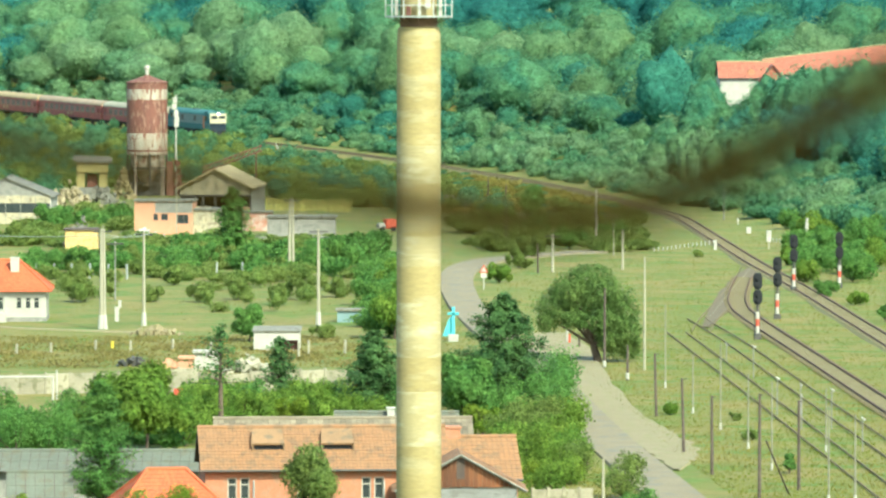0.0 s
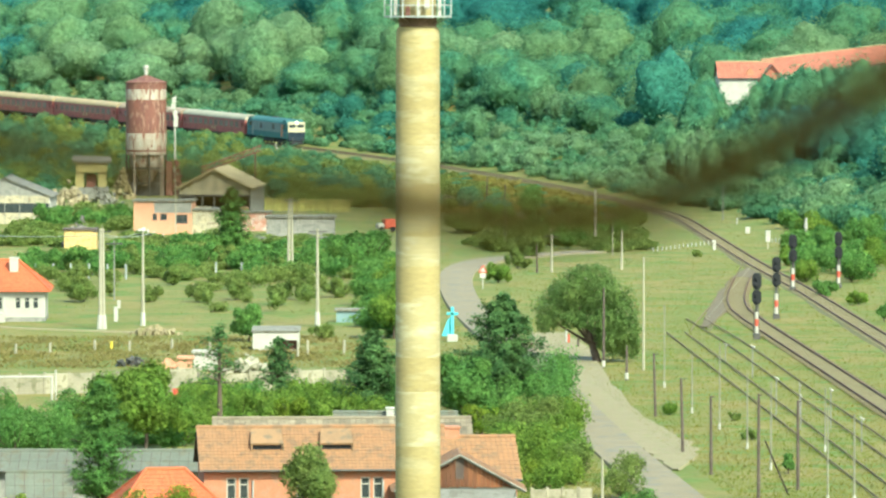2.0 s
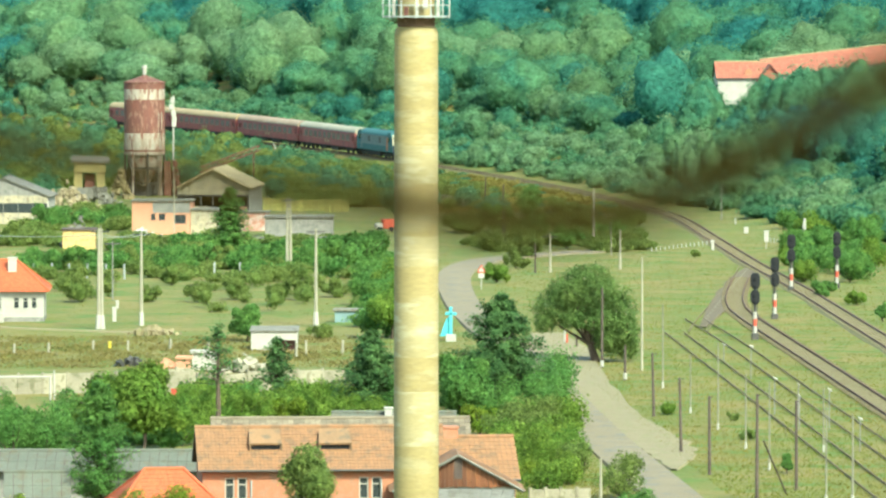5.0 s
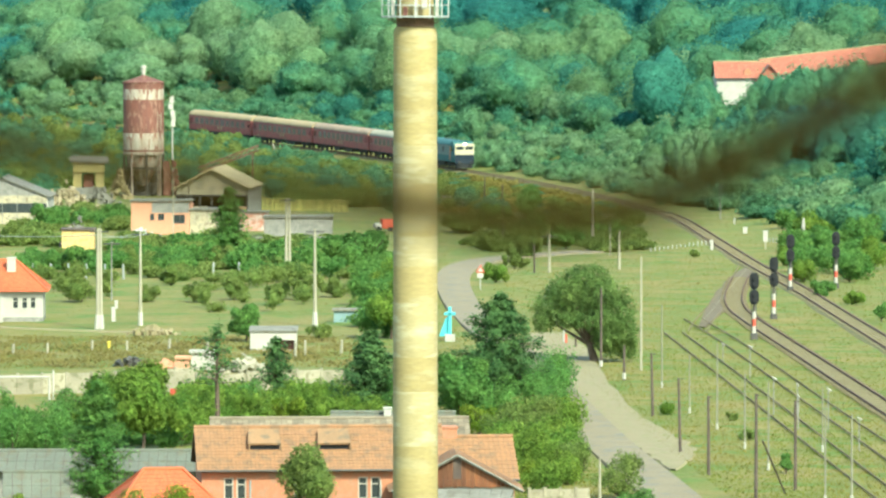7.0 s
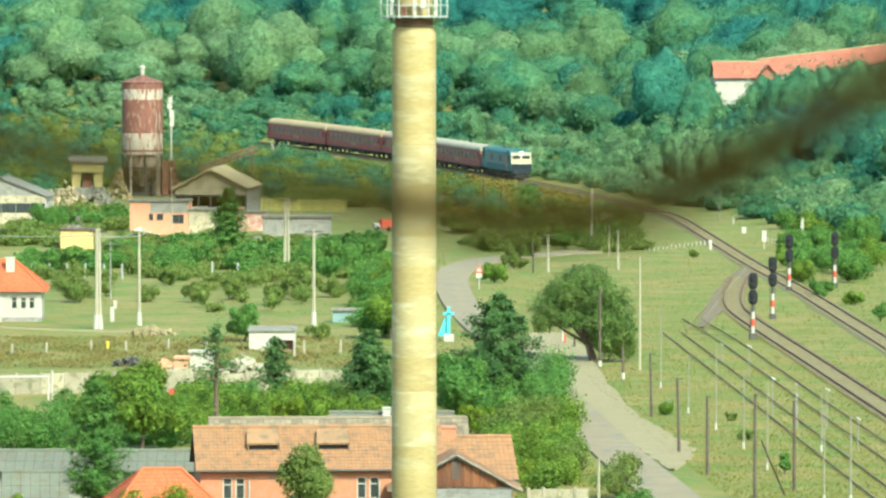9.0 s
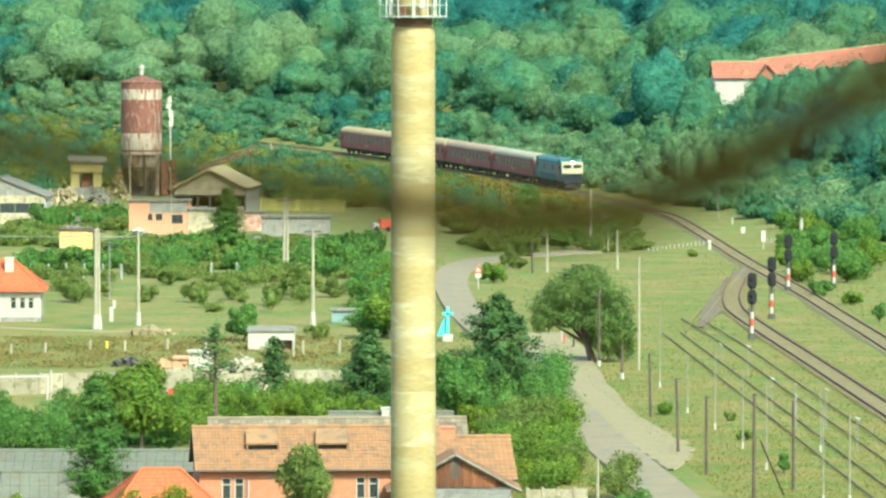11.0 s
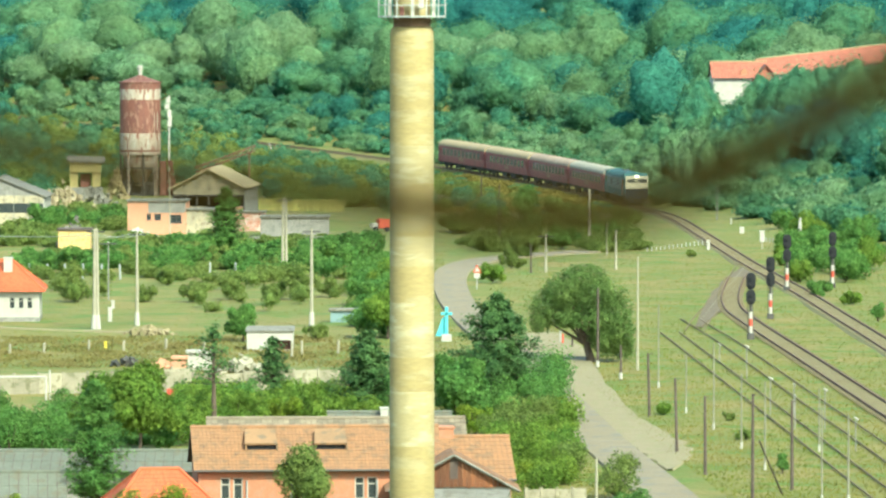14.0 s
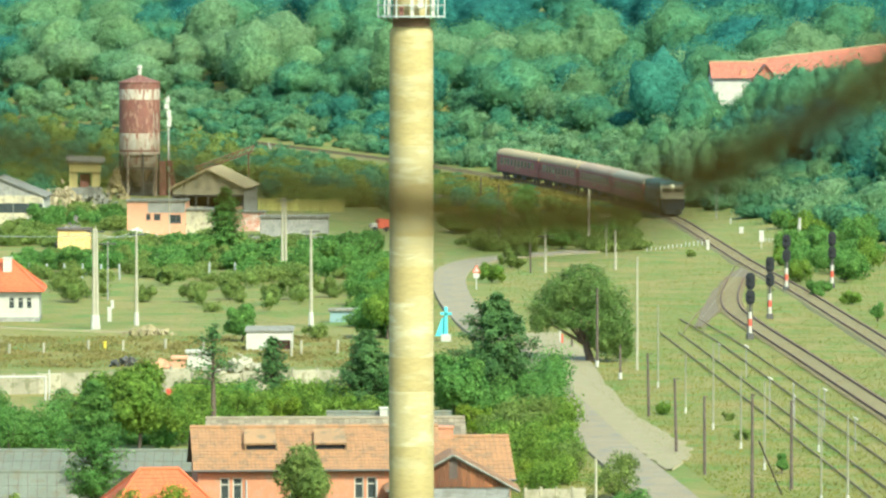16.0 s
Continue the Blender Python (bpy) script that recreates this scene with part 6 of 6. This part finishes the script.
def slope_bushes():
    """Scrub on the bank between the works and the line."""
    rng = np.random.default_rng(11)
    a, b = [], []
    for _ in range(1900):
        x, y = rng.uniform(-85, 24), rng.uniform(738, 1030)
        d, _lz = beside(x, y)
        if not -70 < d < -3.6 or abs(x) > 0.0726 * y + 6:
            continue
        if -50 < x < -24 and y < 850:
            continue
        if (x > -8 and y < 860 and rng.random() < 0.45) or (y < 800 and x <= -8):
            continue
        r = rng.uniform(0.9, 2.2)
        h = r * rng.uniform(1.2, 2.0)
        if d > -15:
            top = rng.uniform(0.6, 2.5) if x < -31 else rng.uniform(-0.2, 0.8) if x < -8 else -1.2
            h = min(max(0.9, float(_lz) + top - gz(x, y)), 4.5)
        (a if rng.random() < 0.5 else b).append((x, y, h, r))
    woods("scrub", a, LEAF_OLIVE, "dull green scrub on the railway bank", leaf=0.2, count=230, category="scrub", solid=0.5)
    woods("scrub", b, LEAF_HILL, "green scrub on the railway bank", leaf=0.2, count=230, category="scrub", solid=0.5)


slope_bushes()


def hedge(name, corner0, corner1, n, h, r, material, label, seed, leaf=0.16, count=300):
    """Loose scrub filling a stretch of ground between two corners."""
    rng = np.random.default_rng(seed)
    spots = []
    for _ in range(n):
        u, v = rng.random(2)
        y = corner0[1] + (corner1[1] - corner0[1]) * v
        x = (corner0[0] / corner0[1] * (1 - u) + corner1[0] / corner1[1] * u) * y
        k = rng.uniform(0.55, 1.35)
        spots.append((x, y, h * k, r * rng.uniform(0.6, 1.4)))
    woods(name, spots, material, label, leaf=leaf * 0.85, count=int(count * 1.5), category="scrub", solid=0.42)


hedge("scrub", (-40.55, 580.88), (-4.85, 623.08), 50, 1.8, 1.7, LEAF_DEEP, "tangled dark green scrub at the meadow's edge", 21)
hedge("scrub", (-39.92, 571.76), (-4.93, 633.91), 60, 1.4, 1.6, LEAF_OLIVE, "tangled olive-green scrub at the meadow's edge", 22)
hedge("scrub", (-32.64, 511.58), (-6.63, 577.43), 26, 1.7, 1.0, LEAF_OLIVE, "sparse olive-green orchard growth", 23, 0.14, 150)
hedge("scrub", (-17.08, 381.18), (-3.19, 410.70), 80, 1.5, 1.1, LEAF_FRESH, "leafy green garden growth behind the house", 24, 0.12, 300)
hedge("scrub", (-26.47, 360.00), (-16.13, 383.68), 60, 1.5, 1.3, LEAF_DEEP, "leafy green garden growth", 25, 0.12, 360)
hedge("scrub", (0.95, 640.88), (23.07, 720.00), 48, 1.7, 1.8, LEAF_OLIVE, "olive-green scrub between road and railway", 26, 0.2)
hedge("scrub", (2.98, 335.17), (8.15, 386.23), 50, 1.9, 1.1, LEAF_FRESH, "leafy green bushes beside the road", 27, 0.12, 380)
hedge("scrub", (0.21, 378.70), (7.95, 416.57), 40, 2.6, 1.2, LEAF_DEEP, "dark green bushes under the pine", 28, 0.12, 380)
hedge("scrub", (36.61, 711.22), (64.20, 810.00), 60, 2.6, 2.2, LEAF_HILL, "green bushes at the foot of the hill", 29, 0.24)
hedge("scrub", (31.55, 571.76), (56.37, 711.22), 45, 2.0, 1.8, LEAF_DEEP, "green bushes beside the railway", 30, 0.2)
hedge("scrub", (-51.04, 694.29), (-39.55, 757.40), 40, 1.5, 1.6, LEAF_OLIVE, "green scrub around the old works", 31, 0.2)
hedge("scrub", (-6.37, 478.03), (-4.49, 577.43), 26, 2.4, 1.6, LEAF_DEEP, "green bushes beside the meadow", 32, 0.15, 360)


hedge("scrub", (-47.0, 650.0), (-39.8, 676.0), 22, 1.5, 1.6, LEAF_OLIVE, "olive-green scrub before the old works", 41, 0.19)
hedge("scrub", (-35.2, 640.0), (-10.0, 668.0), 46, 1.25, 1.6, LEAF_OLIVE, "olive-green scrub before the old works", 42, 0.19)
hedge("scrub", (-35.2, 628.0), (-9.0, 652.0), 30, 1.5, 1.6, LEAF_DEEP, "dark green scrub before the old works", 43, 0.19)
hedge("scrub", (-46.5, 702.0), (-36.5, 728.0), 24, 1.6, 1.6, LEAF_DEEP, "dark green scrub among the ruins", 44, 0.2)
hedge("scrub", (-21.5, 770.0), (-3.0, 800.0), 34, 1.7, 1.8, LEAF_OLIVE, "dull brownish-green scrub behind the board fence", 45, 0.2)


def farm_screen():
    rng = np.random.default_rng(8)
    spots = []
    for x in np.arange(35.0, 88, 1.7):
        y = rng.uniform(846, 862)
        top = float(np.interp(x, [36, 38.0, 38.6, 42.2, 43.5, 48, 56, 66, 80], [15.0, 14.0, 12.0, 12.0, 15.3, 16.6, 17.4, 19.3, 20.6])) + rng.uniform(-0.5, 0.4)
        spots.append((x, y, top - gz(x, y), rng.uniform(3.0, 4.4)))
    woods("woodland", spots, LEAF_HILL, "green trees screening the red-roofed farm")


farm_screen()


def tufts(name, spots, height, material, label):
    s = np.asarray(spots)
    k = len(s)
    z = ground_height(s[:, 0], s[:, 1])
    h = np.random.uniform(0.5, 1.4, k) * height
    a = np.random.uniform(0, math.pi, k)
    w = h * np.random.uniform(0.25, 0.6, k)
    ux, uy = np.cos(a) * w, np.sin(a) * w
    lean = np.random.normal(0, 1.5, (k, 2)) * h[:, None]
    v = np.stack([np.c_[s[:, 0] - ux, s[:, 1] - uy, z - 0.05], np.c_[s[:, 0] + ux, s[:, 1] + uy, z - 0.05], np.c_[s[:, 0] + lean[:, 0] + ux * 0.5, s[:, 1] + lean[:, 1] + uy * 0.5, z + h], np.c_[s[:, 0] + lean[:, 0] - ux * 0.6, s[:, 1] + lean[:, 1] - uy * 0.6, z + h * 0.8]], axis=1).reshape(-1, 3)
    me = bpy.data.meshes.new(name)
    me.vertices.add(4 * k)
    me.vertices.foreach_set("co", v.ravel())
    me.loops.add(4 * k)
    me.loops.foreach_set("vertex_index", np.arange(4 * k))
    me.polygons.add(k)
    me.polygons.foreach_set("loop_start", np.arange(k) * 4)
    me.update(calc_edges=True)
    me.materials.append(material)
    tagged(new(name, me), label, "grass", kind="stuff")


def make_grass():
    rng = np.random.default_rng(3)
    k = 150000
    y = 310 / rng.uniform(0.41, 1.0, k)
    x = rng.uniform(-0.076, 0.076, k) * y
    keep = np.where(x < -1, rng.random(k) < np.where((y > 440) & (y < 482), 0.9, 0.1), True)
    rd = spline(ROAD)
    side = x - np.interp(y, rd[:72, 1], rd[:72, 0])
    keep &= ~((y < 640) & (np.abs(side) < 2.1)) & ~((y < 470) & (side > 0) & (side < 3.2))
    for p, q in zip([spline(p) for p in YARD], (1.5, 1.1, 0.1, 0.1)):
        o = np.argsort(p[:, 1])
        keep &= np.abs(x - np.interp(y, p[o, 1], p[o, 0])) > q * np.where((y < p[:, 1].max()), 1, 0)
    tone = 0.5 * np.sin(x * 0.55 + 2 * np.sin(y * 0.045)) + 0.5 * np.sin(y * 0.11 + 0.35 * x) + rng.normal(0, 0.35, k) + np.where((x < -1) & (y > 440) & (y < 482), 0.8, 0)
    for name, pick, h, m, label in (("grass", tone > 0.1, 0.055, DRYGRASS, "dry straw-coloured grass tufts"), ("grass", tone <= 0.1, 0.055, GREENGRASS, "green grass and weeds")):
        tufts(name, np.c_[x, y][keep & pick], h, m, label)
    sy = rng.uniform(441, 481, 16000)
    sx = rng.uniform(-0.075, -0.012, 16000) * sy
    thick = np.sin(sx * 0.9 + 1.7 * np.sin(sy * 0.3)) + rng.normal(0, 0.6, 16000) > -0.3
    tufts("grass", np.c_[sx, sy][thick], 0.12, STRAWGRASS, "tall dry grass along the meadow fence")
    yy = rng.uniform(755, 860, 26000)
    xx = rng.uniform(-0.005, 0.03, 26000) * yy
    d, _ = beside(xx, yy)
    ok = (d < -2.6) & (d > -40)
    tufts("grass", np.c_[xx, yy][ok], 0.32, DRYGRASS, "tall dry grass on the railway bank")


STRAWGRASS = mat("straw_grass", (0.215, 0.178, 0.07), (0.19, 0.172, 0.055), 6.0, 0.9, spread=0.12, leaf=True, world_space=True)
GREENGRASS = mat("green_grass", (0.14, 0.172, 0.024), (0.178, 0.182, 0.034), 5.0, 0.9, spread=0.12, leaf=True, world_space=True)
YARD = [[p[:2] for p in MAIN_LINE if p[1] < 760], [(25.07, 535.05), (24.92, 509.79), (27.16, 445.19), (28.72, 395.66)], [(20.67, 506.25), (22.40, 468.81), (24.43, 408.40), (26.13, 360.00)], [(18.27, 486.00), (19.68, 446.55), (21.60, 391.41), (23.07, 347.97)]]
make_grass()
ribbon("pavement", [(30.82, 607.50), (27.48, 571.76), (23.96, 530.18), (20.87, 494.24)], [0.5, 1.2, 1.0, 0.25], mat("dark_ballast", (0.095, 0.074, 0.042), (0.13, 0.104, 0.057), 1.2, 0.95, world_space=True), 0.06, "dark gravel loading bank beside the turnout", "gravel bank", wobble=0.3)
slat_row((30.30, 604.98), (21.53, 504.50), 22, 0.22, 0.35, CONCRETE, "kerb", "broken pale kerb stones along the gravel bank", category="kerb", rails=False)


# ---------- wires ----------


def wire(a, b, sag, label="thin pale overhead wire sagging between poles"):
    a, b = Vector(a), Vector(b)
    cu = bpy.data.curves.new("overhead_wire", "CURVE")
    cu.dimensions, cu.bevel_depth = "3D", 0.02
    sp = cu.splines.new("POLY")
    sp.points.add(12)
    for k in range(13):
        u = k / 12
        p = a.lerp(b, u) - Vector((0, 0, sag * 4 * u * (1 - u)))
        sp.points[k].co = (*p, 1)
    cu.materials.append(STEEL_PALE)
    tagged(new("overhead_wire", cu), label, "wire", "overhead wires")


pa, pb, pc = (-27.82, 491.74), (-24.75, 496.76), (-10.53, 496.76)
for o in (-0.5, 0.5):
    wire((-45, pa[1] + 20, 7.4), (pa[0] + o, pa[1], 7.6), 0.4)
    wire((pa[0] + o, pa[1], 7.6), (pb[0] + o, pb[1], 7.5), 0.25)

# ---------- cable close before the lens ----------


CABLE = mat("black_rubber", (0.018, 0.0125, 0.002), (0.024, 0.016, 0.003), 0.2, 1.0, bump=0)
CABLE.node_tree.nodes["Principled BSDF"].inputs["Specular IOR Level"].default_value = 0.05


def near_cable():
    pts = [(-0.67, 6.00, 26.90), (-0.44, 6.00, 26.85), (-0.27, 6.00, 26.82), (-0.09, 6.00, 26.80), (0.04, 6.00, 26.78), (0.10, 6.00, 26.78), (0.19, 6.00, 26.79), (0.30, 6.00, 26.84), (0.44, 6.00, 26.92), (0.68, 6.00, 27.09)]
    cu = bpy.data.curves.new("sagging_cable", "CURVE")
    cu.dimensions, cu.bevel_depth, cu.bevel_resolution = "3D", 0.019, 2
    sp = cu.splines.new("POLY")
    path = spline(pts, 8)
    sp.points.add(len(path) - 1)
    for q, p in zip(sp.points, path):
        q.co, q.radius = (*p, 1), 1.05 + 0.25 * min(1, max(0, (p[0] + 0.16) / 0.2))
    cu.materials.append(CABLE)
    ob = new("sagging_cable", cu)
    tagged(ob, "blurred dark cable sagging close before the lens", "cable")


near_cable()

# ---------- motion of the train ----------
# seconds, metres of the locomotive's nose along the main line
NOSE = [(0, 122.63), (1, 138.13), (2, 153.63), (3, 169.13), (4, 184.63), (5, 200.13), (6, 215.63), (7, 231.13), (8, 246.63), (9, 262.13), (10, 277.63), (11, 293.13), (12, 308.63), (13, 324.13), (14, 339.63), (15, 355.13), (16, 370.63)]


def on_line(s):
    return Vector([float(np.interp(s, LINE_S, LINE[:, k])) for k in range(3)])


def ride(ob, lead, spread):
    """Keys a vehicle whose middle is lead metres behind the nose, on bogies spread metres to each side."""
    rows = []
    for t, s in NOSE:
        a, b = on_line(s - lead + spread), on_line(s - lead - spread)
        d = a - b
        turn = d.to_track_quat("-Y", "Z").to_matrix().to_4x4()
        rows.append((t, Matrix.Translation((a + b) / 2 + Vector((0, 0, 0.24))) @ turn))
    walk(ob, rows)


def motions():
    ride(LOCO, 8.3, 4.9)
    for k, c in enumerate(COACHES):
        ride(c, 17.0 + 12.4 + 24.7 * k, 8.6)


motions()
